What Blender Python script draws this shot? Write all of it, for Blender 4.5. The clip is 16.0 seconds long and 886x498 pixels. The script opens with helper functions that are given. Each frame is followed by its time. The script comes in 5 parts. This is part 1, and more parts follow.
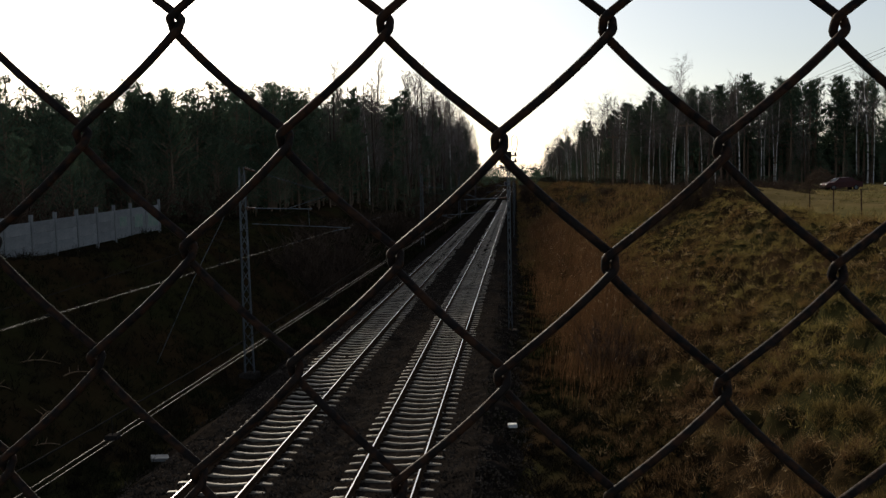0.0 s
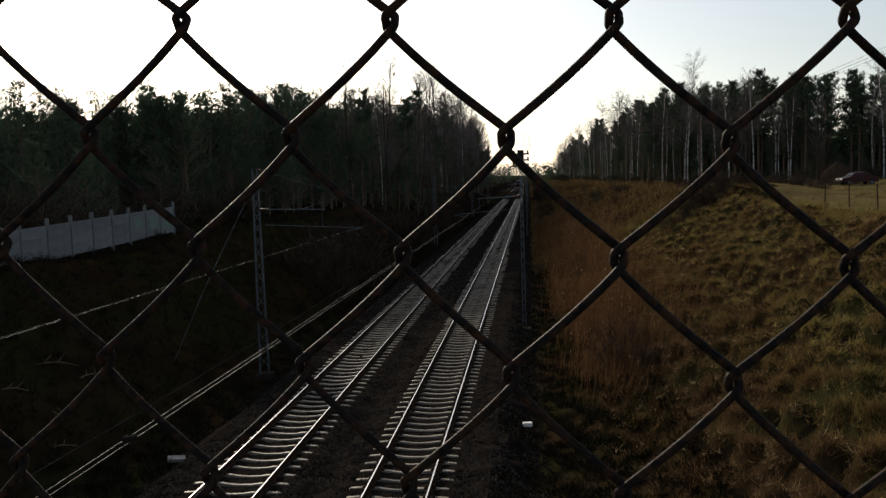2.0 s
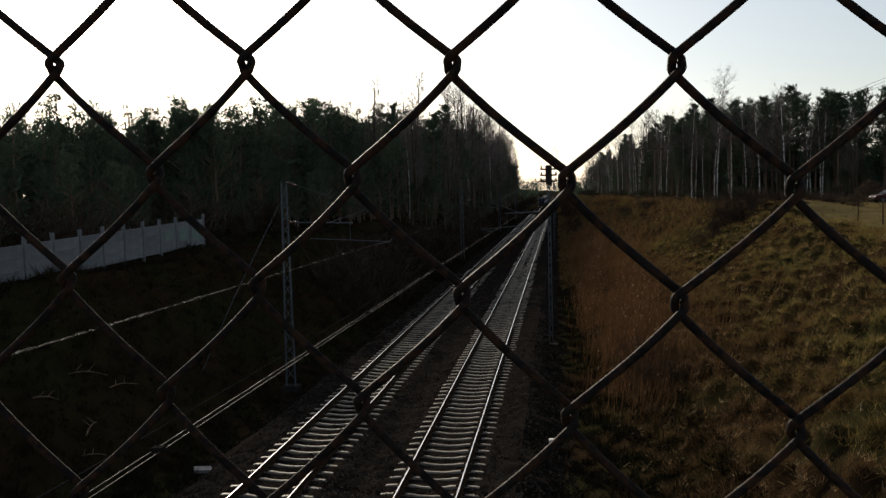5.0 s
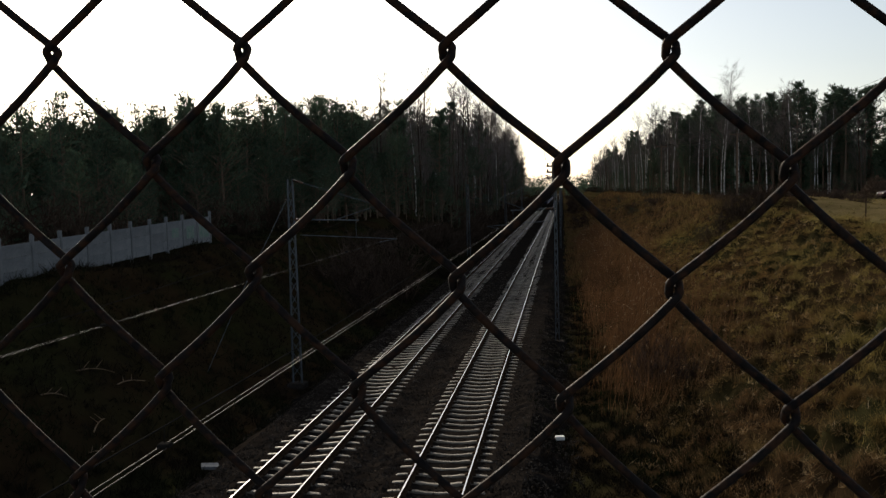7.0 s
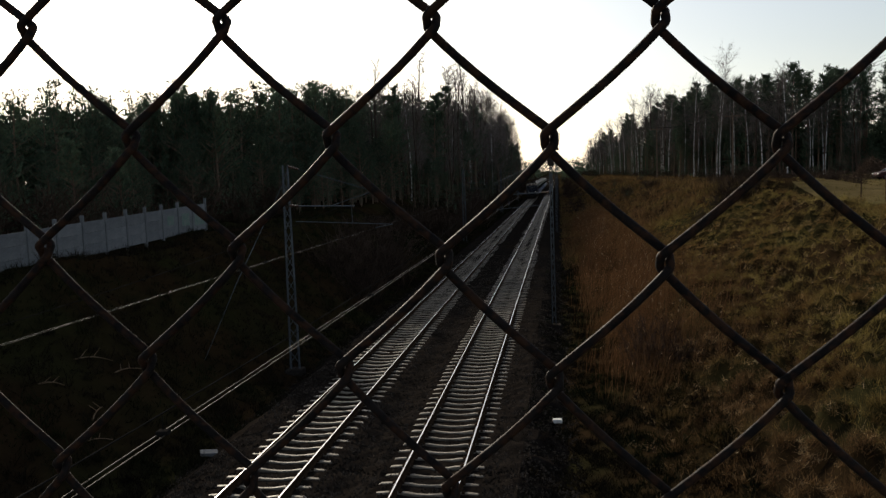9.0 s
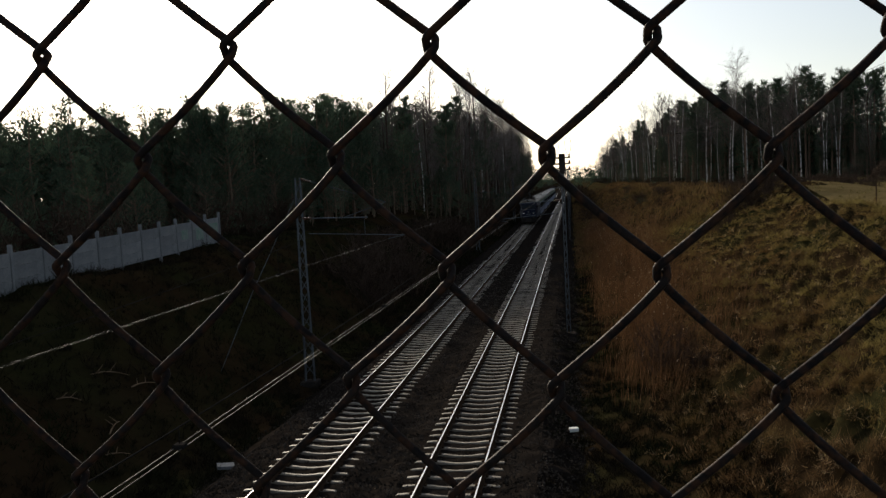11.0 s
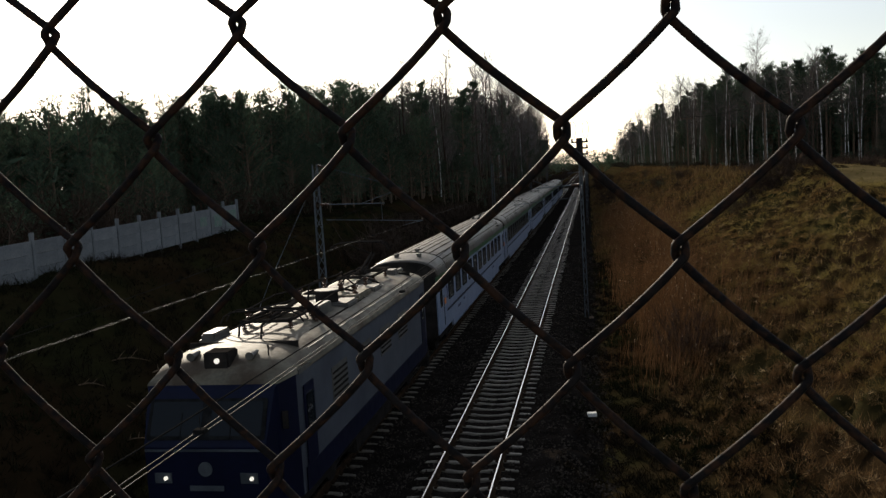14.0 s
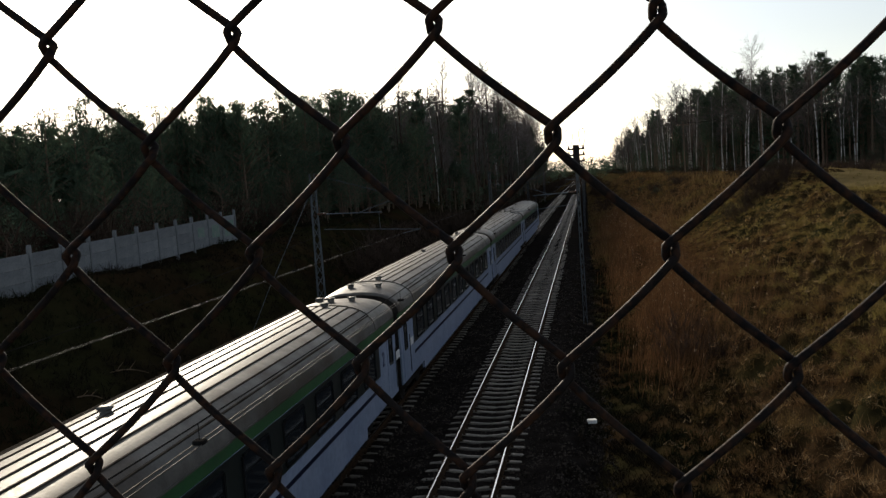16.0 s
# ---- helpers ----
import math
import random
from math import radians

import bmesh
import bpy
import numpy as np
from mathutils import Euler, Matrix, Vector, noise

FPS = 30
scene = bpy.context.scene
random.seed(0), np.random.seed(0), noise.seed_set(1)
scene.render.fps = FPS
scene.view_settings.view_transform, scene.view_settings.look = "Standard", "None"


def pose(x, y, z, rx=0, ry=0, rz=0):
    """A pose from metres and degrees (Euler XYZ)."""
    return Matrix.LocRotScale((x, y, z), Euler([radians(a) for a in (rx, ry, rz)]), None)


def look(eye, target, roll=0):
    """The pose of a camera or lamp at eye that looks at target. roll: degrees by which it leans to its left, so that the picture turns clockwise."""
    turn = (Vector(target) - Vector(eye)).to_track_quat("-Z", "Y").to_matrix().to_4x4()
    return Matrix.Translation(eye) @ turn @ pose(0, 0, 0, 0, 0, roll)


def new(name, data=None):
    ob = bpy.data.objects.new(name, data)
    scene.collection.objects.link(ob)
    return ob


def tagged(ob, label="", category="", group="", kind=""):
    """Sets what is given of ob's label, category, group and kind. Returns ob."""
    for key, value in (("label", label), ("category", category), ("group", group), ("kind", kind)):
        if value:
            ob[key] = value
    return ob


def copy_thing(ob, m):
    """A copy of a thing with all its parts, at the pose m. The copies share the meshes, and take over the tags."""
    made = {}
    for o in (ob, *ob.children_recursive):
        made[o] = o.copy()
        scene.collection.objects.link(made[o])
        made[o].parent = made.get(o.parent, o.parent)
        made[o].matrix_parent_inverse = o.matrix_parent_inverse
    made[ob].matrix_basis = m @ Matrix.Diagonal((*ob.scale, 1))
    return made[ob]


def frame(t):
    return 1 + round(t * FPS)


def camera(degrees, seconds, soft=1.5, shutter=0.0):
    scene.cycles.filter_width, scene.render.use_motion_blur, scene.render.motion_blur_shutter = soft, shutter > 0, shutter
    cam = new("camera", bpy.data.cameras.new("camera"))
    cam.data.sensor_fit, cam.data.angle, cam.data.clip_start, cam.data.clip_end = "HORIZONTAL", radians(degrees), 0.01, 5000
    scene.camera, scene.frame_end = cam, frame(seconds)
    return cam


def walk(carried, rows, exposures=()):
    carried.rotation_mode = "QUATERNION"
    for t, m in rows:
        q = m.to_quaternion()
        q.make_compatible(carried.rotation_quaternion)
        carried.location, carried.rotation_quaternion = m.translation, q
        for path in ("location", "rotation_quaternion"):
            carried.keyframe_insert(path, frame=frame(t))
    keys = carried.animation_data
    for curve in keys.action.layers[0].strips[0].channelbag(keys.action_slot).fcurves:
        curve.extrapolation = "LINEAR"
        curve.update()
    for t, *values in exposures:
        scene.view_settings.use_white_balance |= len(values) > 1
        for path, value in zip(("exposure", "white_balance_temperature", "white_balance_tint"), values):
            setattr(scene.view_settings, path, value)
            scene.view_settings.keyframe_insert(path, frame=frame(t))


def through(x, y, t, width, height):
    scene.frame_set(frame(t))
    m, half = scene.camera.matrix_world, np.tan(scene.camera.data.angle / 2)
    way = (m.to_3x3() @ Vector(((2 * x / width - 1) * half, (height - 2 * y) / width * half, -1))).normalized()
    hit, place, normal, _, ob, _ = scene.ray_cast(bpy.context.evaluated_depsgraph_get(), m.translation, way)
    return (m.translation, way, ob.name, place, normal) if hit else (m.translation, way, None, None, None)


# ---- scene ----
# The camera is held behind a chain-link fence on a bridge over two railway tracks.
# x to the right, y along the tracks, z up from the rail heads.
cam = camera(55.5, 16.0, soft=1.4)
PATH = [
    (0, 0.0000, 0.0000, 7.3100, 4.97, -4.83, 1.15),
    (0.5, 0.0009, 0.0037, 7.3063, 5.07, -5.01, 1.32),
    (1, -0.0002, 0.0048, 7.3049, 4.74, -5.30, 1.13),
    (1.5, 0.0011, 0.0024, 7.3077, 5.59, -4.73, 1.53),
    (2, 0.0018, 0.0010, 7.3090, 5.82, -4.86, 1.78),
    (2.5, 0.0003, 0.0008, 7.3096, 5.27, -5.20, 1.66),
    (3, -0.0012, -0.0020, 7.3100, 5.72, -4.53, 1.75),
    (3.5, -0.0014, -0.0020, 7.3093, 5.58, -4.02, 1.38),
    (4, -0.0013, -0.0066, 7.3154, 5.84, -3.82, 2.38),
    (4.5, -0.0026, -0.0073, 7.3167, 7.36, -2.97, 2.78),
    (4.7, -0.0088, -0.0027, 7.3188, 7.63, -3.30, 1.63),
    (6.8, -0.0063, 0.0023, 7.3131, 7.77, -5.36, 0.94),
    (7, -0.0050, -0.0015, 7.3149, 8.10, -4.03, 1.45),
    (7.5, -0.0005, -0.0035, 7.3176, 8.37, -3.34, 1.83),
    (8, -0.0013, -0.0018, 7.3157, 8.66, -2.82, 2.13),
    (8.5, -0.0024, -0.0004, 7.3146, 8.38, -3.57, 2.31),
    (9, -0.0027, 0.0044, 7.3111, 7.80, -5.06, 2.01),
    (9.2, 0.0007, 0.0000, 7.3128, 8.31, -4.26, 2.83),
    (11.3, 0.0021, -0.0030, 7.3133, 8.67, -4.42, 2.94),
    (11.5, -0.0020, -0.0027, 7.3148, 8.30, -4.94, 2.35),
    (12, -0.0018, 0.0010, 7.3128, 8.56, -4.92, 2.12),
    (12.5, -0.0022, -0.0013, 7.3151, 10.02, -5.10, 2.28),
    (13, 0.0015, 0.0040, 7.3104, 9.51, -5.36, 2.96),
    (13.5, 0.0040, 0.0031, 7.3104, 9.51, -5.25, 2.76),
    (14, 0.0026, 0.0018, 7.3104, 9.77, -5.27, 3.40),
    (14.5, 0.0045, -0.0012, 7.3113, 9.79, -4.83, 3.58),
    (15, 0.0062, -0.0019, 7.3094, 9.80, -4.95, 3.21),
    (15.5, 0.0066, -0.0028, 7.3102, 9.59, -4.64, 3.61),
    (16, 0.0045, -0.0019, 7.3091, 9.58, -4.72, 3.99),
]
walk(cam, [(t, pose(x, y, z, 90 + pitch, roll, yaw)) for t, x, y, z, yaw, pitch, roll in PATH],
     exposures=((0.0, 0.0), (1.0, 0.1), (2.5, 0.0), (3.5, 0.2), (4.5, 0.0), (6.8, 0.05), (7.5, 0.2), (8.5, 0.2), (9.0, 0.0), (11.3, 0.15), (12.5, 0.05), (13.2, 0.15), (16.0, 0.2)))

# ---- light ----
SUN_AZ, SUN_EL = -30.0, 20.0          # degrees from the tracks' direction, clockwise; height
SUN_DIR = Vector((math.sin(radians(SUN_AZ)) * math.cos(radians(SUN_EL)),
                  math.cos(radians(SUN_AZ)) * math.cos(radians(SUN_EL)), math.sin(radians(SUN_EL))))
world = bpy.data.worlds.new("sky")
scene.world = world
world.use_nodes = True
sky = world.node_tree.nodes.new("ShaderNodeTexSky")
sky.sky_type, sky.sun_disc = "NISHITA", False
sky.sun_elevation, sky.sun_rotation = radians(SUN_EL), radians(SUN_AZ % 360)
sky.air_density, sky.dust_density, sky.ozone_density = 1.0, 1.4, 1.0
pale = world.node_tree.nodes.new("ShaderNodeHueSaturation")      # thin milky haze takes the blue out of the sky
pale.inputs["Saturation"].default_value = 0.60
world.node_tree.links.new(sky.outputs["Color"], pale.inputs["Color"])
world.node_tree.links.new(pale.outputs["Color"], world.node_tree.nodes["Background"].inputs["Color"])
world.node_tree.nodes["Background"].inputs["Strength"].default_value = 0.125
sun = new("sun", bpy.data.lights.new("sun", "SUN"))
sun.data.energy, sun.data.angle, sun.data.color = 4.6, radians(0.6), (1.0, 0.88, 0.70)
sun.matrix_world = look(SUN_DIR * 100, (0, 0, 0))


# ---- materials ----
def mat(name, a, b, size=1.0, rough=0.8, bump=0.0, metal=0.0, fine=8.0, vary=0.0, spec=0.5, c=None, big=None, island=0.0, through=0.0):
    """A surface between the colours a and b in patches of that size in metres, with a finer grain; c: a third colour in
    patches of the size big; vary: how far whole objects differ; island: how far loose pieces in one mesh differ; through: the share of
    light that passes thin leaves and blades."""
    m = bpy.data.materials.new(name)
    m.use_nodes = True
    n, l = m.node_tree.nodes, m.node_tree.links
    bsdf = n["Principled BSDF"]
    at = n.new("ShaderNodeTexCoord").outputs["Object"]

    def grain(scale, detail=4.0):
        t = n.new("ShaderNodeTexNoise")
        t.inputs["Scale"].default_value, t.inputs["Detail"].default_value = scale, detail
        l.new(at, t.inputs["Vector"])
        return t.outputs["Fac"]

    def ramp(fac, lo, hi):
        r = n.new("ShaderNodeMapRange")
        r.inputs["From Min"].default_value, r.inputs["From Max"].default_value = lo, hi
        l.new(fac, r.inputs["Value"])
        return r.outputs["Result"]

    def mix(fac, x, y, how="MIX"):
        k = n.new("ShaderNodeMix")
        k.data_type, k.blend_type = "RGBA", how
        for slot, v in ((k.inputs["Factor"], fac), (k.inputs["A"], x), (k.inputs["B"], y)):
            if isinstance(v, bpy.types.NodeSocket):
                l.new(v, slot)
            else:
                slot.default_value = v
        return k.outputs["Result"]

    def scaled(fac, lo, hi):
        r = n.new("ShaderNodeMapRange")
        r.inputs["To Min"].default_value, r.inputs["To Max"].default_value = lo, hi
        l.new(fac, r.inputs["Value"])
        return r.outputs["Result"]
    colour = mix(ramp(grain(1 / size), 0.35, 0.65), (*a, 1), (*b, 1))
    if c:
        colour = mix(ramp(grain(1 / big, 3.0), 0.45, 0.62), colour, (*c, 1))
    tone = n.new("ShaderNodeHueSaturation")
    l.new(colour, tone.inputs["Color"])
    value = scaled(grain(fine / size, 5.0), 0.7, 1.3)
    for amount, node, socket in ((vary, "ShaderNodeObjectInfo", "Random"), (island, "ShaderNodeNewGeometry", "Random Per Island")):
        if amount:
            times = n.new("ShaderNodeMath")
            times.operation = "MULTIPLY"
            l.new(value, times.inputs[0])
            l.new(scaled(n.new(node).outputs[socket], 1 - amount, 1 + amount), times.inputs[1])
            value = times.outputs[0]
    l.new(value, tone.inputs["Value"])
    l.new(tone.outputs["Color"], bsdf.inputs["Base Color"])
    l.new(scaled(grain(fine / size * 0.5), max(rough - 0.12, 0.03), min(rough + 0.12, 1)), bsdf.inputs["Roughness"])
    bsdf.inputs["Metallic"].default_value = metal
    bsdf.inputs["Specular IOR Level"].default_value = 0.0 if rough > 0.65 and not metal else spec
    if bump:
        k = n.new("ShaderNodeBump")
        k.inputs["Strength"].default_value, k.inputs["Distance"].default_value = min(max(bump * 10, 0.5), 0.8), bump
        l.new(grain(fine / size, 6.0), k.inputs["Height"])
        l.new(k.outputs["Normal"], bsdf.inputs["Normal"])
    if through:
        leaf, both = n.new("ShaderNodeBsdfTranslucent"), n.new("ShaderNodeMixShader")
        l.new(tone.outputs["Color"], leaf.inputs["Color"])
        both.inputs["Fac"].default_value = through
        l.new(bsdf.outputs["BSDF"], both.inputs[1])
        l.new(leaf.outputs["BSDF"], both.inputs[2])
        l.new(both.outputs["Shader"], n["Material Output"].inputs["Surface"])
    return m


WIRE = mat("coated_wire", (0.006, 0.005, 0.005), (0.014, 0.011, 0.010), 0.006, 0.65, 0.0008, 0.0, 3, spec=0.06, c=(0.030, 0.015, 0.009), big=0.004)
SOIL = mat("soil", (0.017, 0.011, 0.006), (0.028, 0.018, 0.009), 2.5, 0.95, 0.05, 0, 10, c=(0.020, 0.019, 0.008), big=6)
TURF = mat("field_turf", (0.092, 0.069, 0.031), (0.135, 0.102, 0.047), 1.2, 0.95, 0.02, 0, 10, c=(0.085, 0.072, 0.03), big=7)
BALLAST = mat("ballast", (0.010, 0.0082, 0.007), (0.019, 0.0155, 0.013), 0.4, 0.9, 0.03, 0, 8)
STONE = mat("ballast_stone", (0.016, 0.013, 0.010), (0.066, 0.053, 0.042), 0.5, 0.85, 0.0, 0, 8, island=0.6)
CONCRETE = mat("sleeper_concrete", (0.145, 0.123, 0.096), (0.21, 0.18, 0.14), 0.3, 0.62, 0.003, 0, 10, vary=0.25, spec=0.16)
RAIL_SIDE = mat("rusty_steel", (0.030, 0.020, 0.013), (0.06, 0.038, 0.024), 0.1, 0.8, 0.002, 0, 8)
RAIL_TOP = mat("polished_steel", (0.55, 0.55, 0.55), (0.65, 0.64, 0.63), 0.5, 0.28, 0.0, 1.0, 8)
PANEL = mat("weathered_concrete", (0.14, 0.147, 0.155), (0.20, 0.205, 0.21), 0.8, 0.9, 0.006, 0, 12, vary=0.12)
GRAFFITI = mat("faded_green_paint", (0.13, 0.20, 0.16), (0.20, 0.23, 0.21), 0.25, 0.85)
GRASS = mat("dry_grass", (0.092, 0.054, 0.026), (0.150, 0.092, 0.043), 0.8, 0.85, c=(0.115, 0.082, 0.030), big=3.0, island=0.6, through=0.2)
OLIVE = mat("olive_grass", (0.150, 0.117, 0.038), (0.235, 0.180, 0.062), 0.7, 0.85, c=(0.145, 0.088, 0.034), big=2.2, island=0.6, through=0.25)
FIELD = mat("short_pasture", (0.155, 0.118, 0.050), (0.22, 0.168, 0.073), 1.5, 0.85, c=(0.15, 0.128, 0.05), big=6.0, island=0.3, through=0.2)
# dark weed browns, lowered further to hold the left slope's shade
DIMGRASS = mat("undergrowth_with_shade", (0.014, 0.011, 0.008), (0.026, 0.020, 0.012), 1.0, 0.9, c=(0.015, 0.019, 0.008), big=4, island=0.5)
REED = mat("dry_reed", (0.085, 0.046, 0.022), (0.15, 0.082, 0.039), 0.6, 0.8, island=0.5, through=0.2)
STRAW = mat("pale_straw", (0.34, 0.23, 0.11), (0.50, 0.36, 0.19), 0.3, 0.6, island=0.4, through=0.3, spec=0.4)
PLUME = mat("reed_plume", (0.38, 0.29, 0.19), (0.52, 0.41, 0.29), 0.3, 0.9, island=0.3, through=0.4)
NEEDLES = mat("pine_needles", (0.046, 0.070, 0.048), (0.085, 0.115, 0.072), 0.7, 0.7, island=0.35, vary=0.3, through=0.14)
BARK = mat("pine_bark", (0.11, 0.078, 0.058), (0.18, 0.125, 0.09), 0.2, 0.9, 0.01)
BIRCH = mat("birch_bark", (0.42, 0.41, 0.385), (0.56, 0.545, 0.51), 0.3, 0.8, 0.003, c=(0.09, 0.078, 0.07), big=0.45)
TWIG = mat("bare_twigs", (0.105, 0.088, 0.080), (0.165, 0.14, 0.127), 0.6, 0.9, island=0.3, vary=0.25)
BRUSH = mat("brushwood_twigs", (0.040, 0.028, 0.021), (0.075, 0.052, 0.038), 0.6, 0.9, island=0.4, vary=0.25)
GALV = mat("galvanised_steel", (0.06, 0.07, 0.08), (0.10, 0.115, 0.13), 0.4, 0.6, 0.0, 0.5, 8)
COPPER = mat("contact_wire_copper", (0.025, 0.020, 0.016), (0.045, 0.036, 0.030), 0.6, 0.6, 0.0, 0.0, spec=0.06)
DARKWIRE = mat("weathered_cable", (0.014, 0.013, 0.012), (0.026, 0.024, 0.022), 0.5, 0.7)
CERAMIC = mat("brown_insulator", (0.06, 0.03, 0.02), (0.10, 0.05, 0.03), 0.1, 0.25)
ROOF = mat("grey_roof_paint", (0.085, 0.077, 0.067), (0.135, 0.123, 0.107), 0.5, 0.5, 0.005, 0.0, 10, c=(0.070, 0.056, 0.043), big=1.3, spec=0.13)
ROOFLINE = mat("roof_seam", (0.04, 0.035, 0.03), (0.07, 0.06, 0.05), 0.5, 0.8)
PALE = mat("pale_body_paint", (0.22, 0.265, 0.36), (0.29, 0.335, 0.43), 1.2, 0.4, 0, 0, 8, spec=0.3)
GREENBAND = mat("green_body_paint", (0.020, 0.075, 0.025), (0.030, 0.105, 0.035), 1.0, 0.45)
DARKBAND = mat("dark_green_body_paint", (0.007, 0.011, 0.010), (0.011, 0.016, 0.014), 1.0, 0.4)
BLUE = mat("blue_body_paint", (0.0025, 0.0045, 0.018), (0.004, 0.0065, 0.026), 1.0, 0.5, 0, 0, 8, spec=0.15)
GREYBLUE = mat("grey_body_paint", (0.062, 0.068, 0.082), (0.092, 0.100, 0.116), 1.2, 0.5, 0, 0, 8, spec=0.2)
CREAM = mat("cream_roof_paint", (0.13, 0.112, 0.082), (0.21, 0.182, 0.132), 0.5, 0.6, 0.004, 0, 8, c=(0.085, 0.062, 0.043), big=0.9, spec=0.12)
UNDER = mat("underframe_grime", (0.02, 0.018, 0.016), (0.04, 0.034, 0.03), 0.4, 0.8, 0.004)
RUBBER = mat("black_rubber", (0.012, 0.012, 0.012), (0.022, 0.022, 0.022), 0.2, 0.8)
EQUIP = mat("roof_equipment_grey", (0.08, 0.074, 0.066), (0.13, 0.118, 0.10), 0.3, 0.6, 0.002, 0.2)
ORANGE = mat("orange_board", (0.75, 0.20, 0.03), (0.85, 0.27, 0.05), 0.2, 0.6)
NUMERAL = mat("dark_blue_lettering", (0.015, 0.02, 0.07), (0.025, 0.03, 0.09), 0.2, 0.5)
CARRED = mat("dark_red_car_paint", (0.022, 0.003, 0.004), (0.035, 0.005, 0.006), 0.8, 0.5, spec=0.2)
CARSILVER = mat("silver_car_paint", (0.45, 0.46, 0.48), (0.55, 0.56, 0.58), 0.8, 0.3, 0, 0.4)
WHITE = mat("white_paint", (0.68, 0.67, 0.63), (0.80, 0.79, 0.75), 0.2, 0.7, 0.002)
THATCH = mat("brushwood", (0.085, 0.060, 0.042), (0.145, 0.10, 0.07), 0.3, 0.95, 0.05, island=0.3)
POSTWOOD = mat("rusty_post", (0.035, 0.022, 0.016), (0.065, 0.040, 0.028), 0.3, 0.85)
DEADWOOD = mat("dead_wood", (0.13, 0.085, 0.055), (0.20, 0.14, 0.09), 0.3, 0.85)

GLASS = bpy.data.materials.new("dark_glass")
GLASS.use_nodes = True
_g = GLASS.node_tree.nodes["Principled BSDF"]
_g.inputs["Base Color"].default_value = (0.012, 0.015, 0.018, 1)
_g.inputs["Roughness"].default_value = 0.06
_g.inputs["Specular IOR Level"].default_value = 0.15
LAMP = bpy.data.materials.new("lit_headlamp")
LAMP.use_nodes = True
_g = LAMP.node_tree.nodes["Principled BSDF"]
_g.inputs["Base Color"].default_value = (0.9, 0.87, 0.8, 1)
_g.inputs["Emission Color"].default_value = (1.0, 0.93, 0.8, 1)
_g.inputs["Emission Strength"].default_value = 0.8


# ---- building helpers ----
def mesh(name, verts, faces, mats, smooth=False, slots=None):
    me = bpy.data.meshes.new(name)
    me.from_pydata([tuple(v) for v in verts], [], [tuple(f) for f in faces])
    for m in (mats if isinstance(mats, (list, tuple)) else [mats]):
        me.materials.append(m)
    if smooth:
        me.polygons.foreach_set("use_smooth", [True] * len(me.polygons))
    if slots is not None:
        me.polygons.foreach_set("material_index", list(slots))
    me.update()
    return me


def under(ob, parent, label=""):
    if parent is not None:
        ob.parent = parent
    return tagged(ob, label)


def from_bm(name, bm, m, smooth=False):
    me = bpy.data.meshes.new(name)
    bm.to_mesh(me)
    bm.free()
    for k in (m if isinstance(m, (list, tuple)) else [m]):
        me.materials.append(k)
    if smooth:
        me.polygons.foreach_set("use_smooth", [True] * len(me.polygons))
    return me


def part(name, bm, material, parent=None, label="", smooth=False):
    return under(new(name, from_bm(name, bm, material, smooth)), parent, label)


def empty(name, label, category, group="", at=(0, 0, 0)):
    ob = new(name)
    ob.empty_display_size = 0.2
    ob.location = at
    return tagged(ob, label, category, group)


def box(bm, x0, x1, y0, y1, z0, z1, bevel=0.0, turn=None):
    made = bmesh.ops.create_cube(bm, size=1.0)["verts"]
    m = Matrix.Translation(((x0 + x1) / 2, (y0 + y1) / 2, (z0 + z1) / 2)) @ Matrix.Diagonal((x1 - x0, y1 - y0, z1 - z0, 1))
    bmesh.ops.transform(bm, matrix=(turn @ m) if turn else m, verts=made)
    if bevel:
        edges = {e for v in made for e in v.link_edges}
        bmesh.ops.bevel(bm, geom=list(edges), offset=bevel, segments=2, affect="EDGES")
    return bm


def boxed(*a, **k):
    return box(bmesh.new(), *a, **k)


def rod(bm, a, b, r0, r1=None, sides=8):
    a, b = Vector(a), Vector(b)
    m = Matrix.Translation((a + b) / 2) @ (b - a).to_track_quat("Z", "Y").to_matrix().to_4x4()
    bmesh.ops.create_cone(bm, cap_ends=True, segments=sides, radius1=r0, radius2=r0 if r1 is None else r1, depth=(b - a).length, matrix=m)
    return bm


def tube(points, r, sides=8):
    """Vertices and faces of a round tube along points; r: one radius, or one for each point."""
    pts = np.asarray(points, float)
    rr = np.full(len(pts), r) if np.isscalar(r) else np.asarray(r)
    d = np.gradient(pts, axis=0)
    d /= np.linalg.norm(d, axis=1)[:, None] + 1e-12
    ref = np.array([0.0, 1.0, 0.0]) if abs(d[:, 1]).mean() < 0.8 else np.array([0.0, 0.0, 1.0])
    u = np.cross(d, ref)
    u /= np.linalg.norm(u, axis=1)[:, None] + 1e-12
    w = np.cross(d, u)
    a = np.linspace(0, 2 * np.pi, sides, endpoint=False)
    ring = pts[:, None] + rr[:, None, None] * (np.cos(a)[None, :, None] * u[:, None] + np.sin(a)[None, :, None] * w[:, None])
    faces = []
    for k in range(len(pts) - 1):
        for s in range(sides):
            q = (s + 1) % sides
            faces.append((k * sides + s, k * sides + q, (k + 1) * sides + q, (k + 1) * sides + s))
    return ring.reshape(-1, 3), faces


def joined(chunks):
    verts, faces, base = [], [], 0
    for v, f in chunks:
        verts.append(np.asarray(v))
        faces.extend(tuple(i + base for i in q) for q in f)
        base += len(v)
    return np.concatenate(verts), faces


def tube_part(name, points, r, m, parent=None, label="", sides=8):
    v, f = tube(points, r, sides)
    return under(new(name, mesh(name, v, f, m, True)), parent, label)


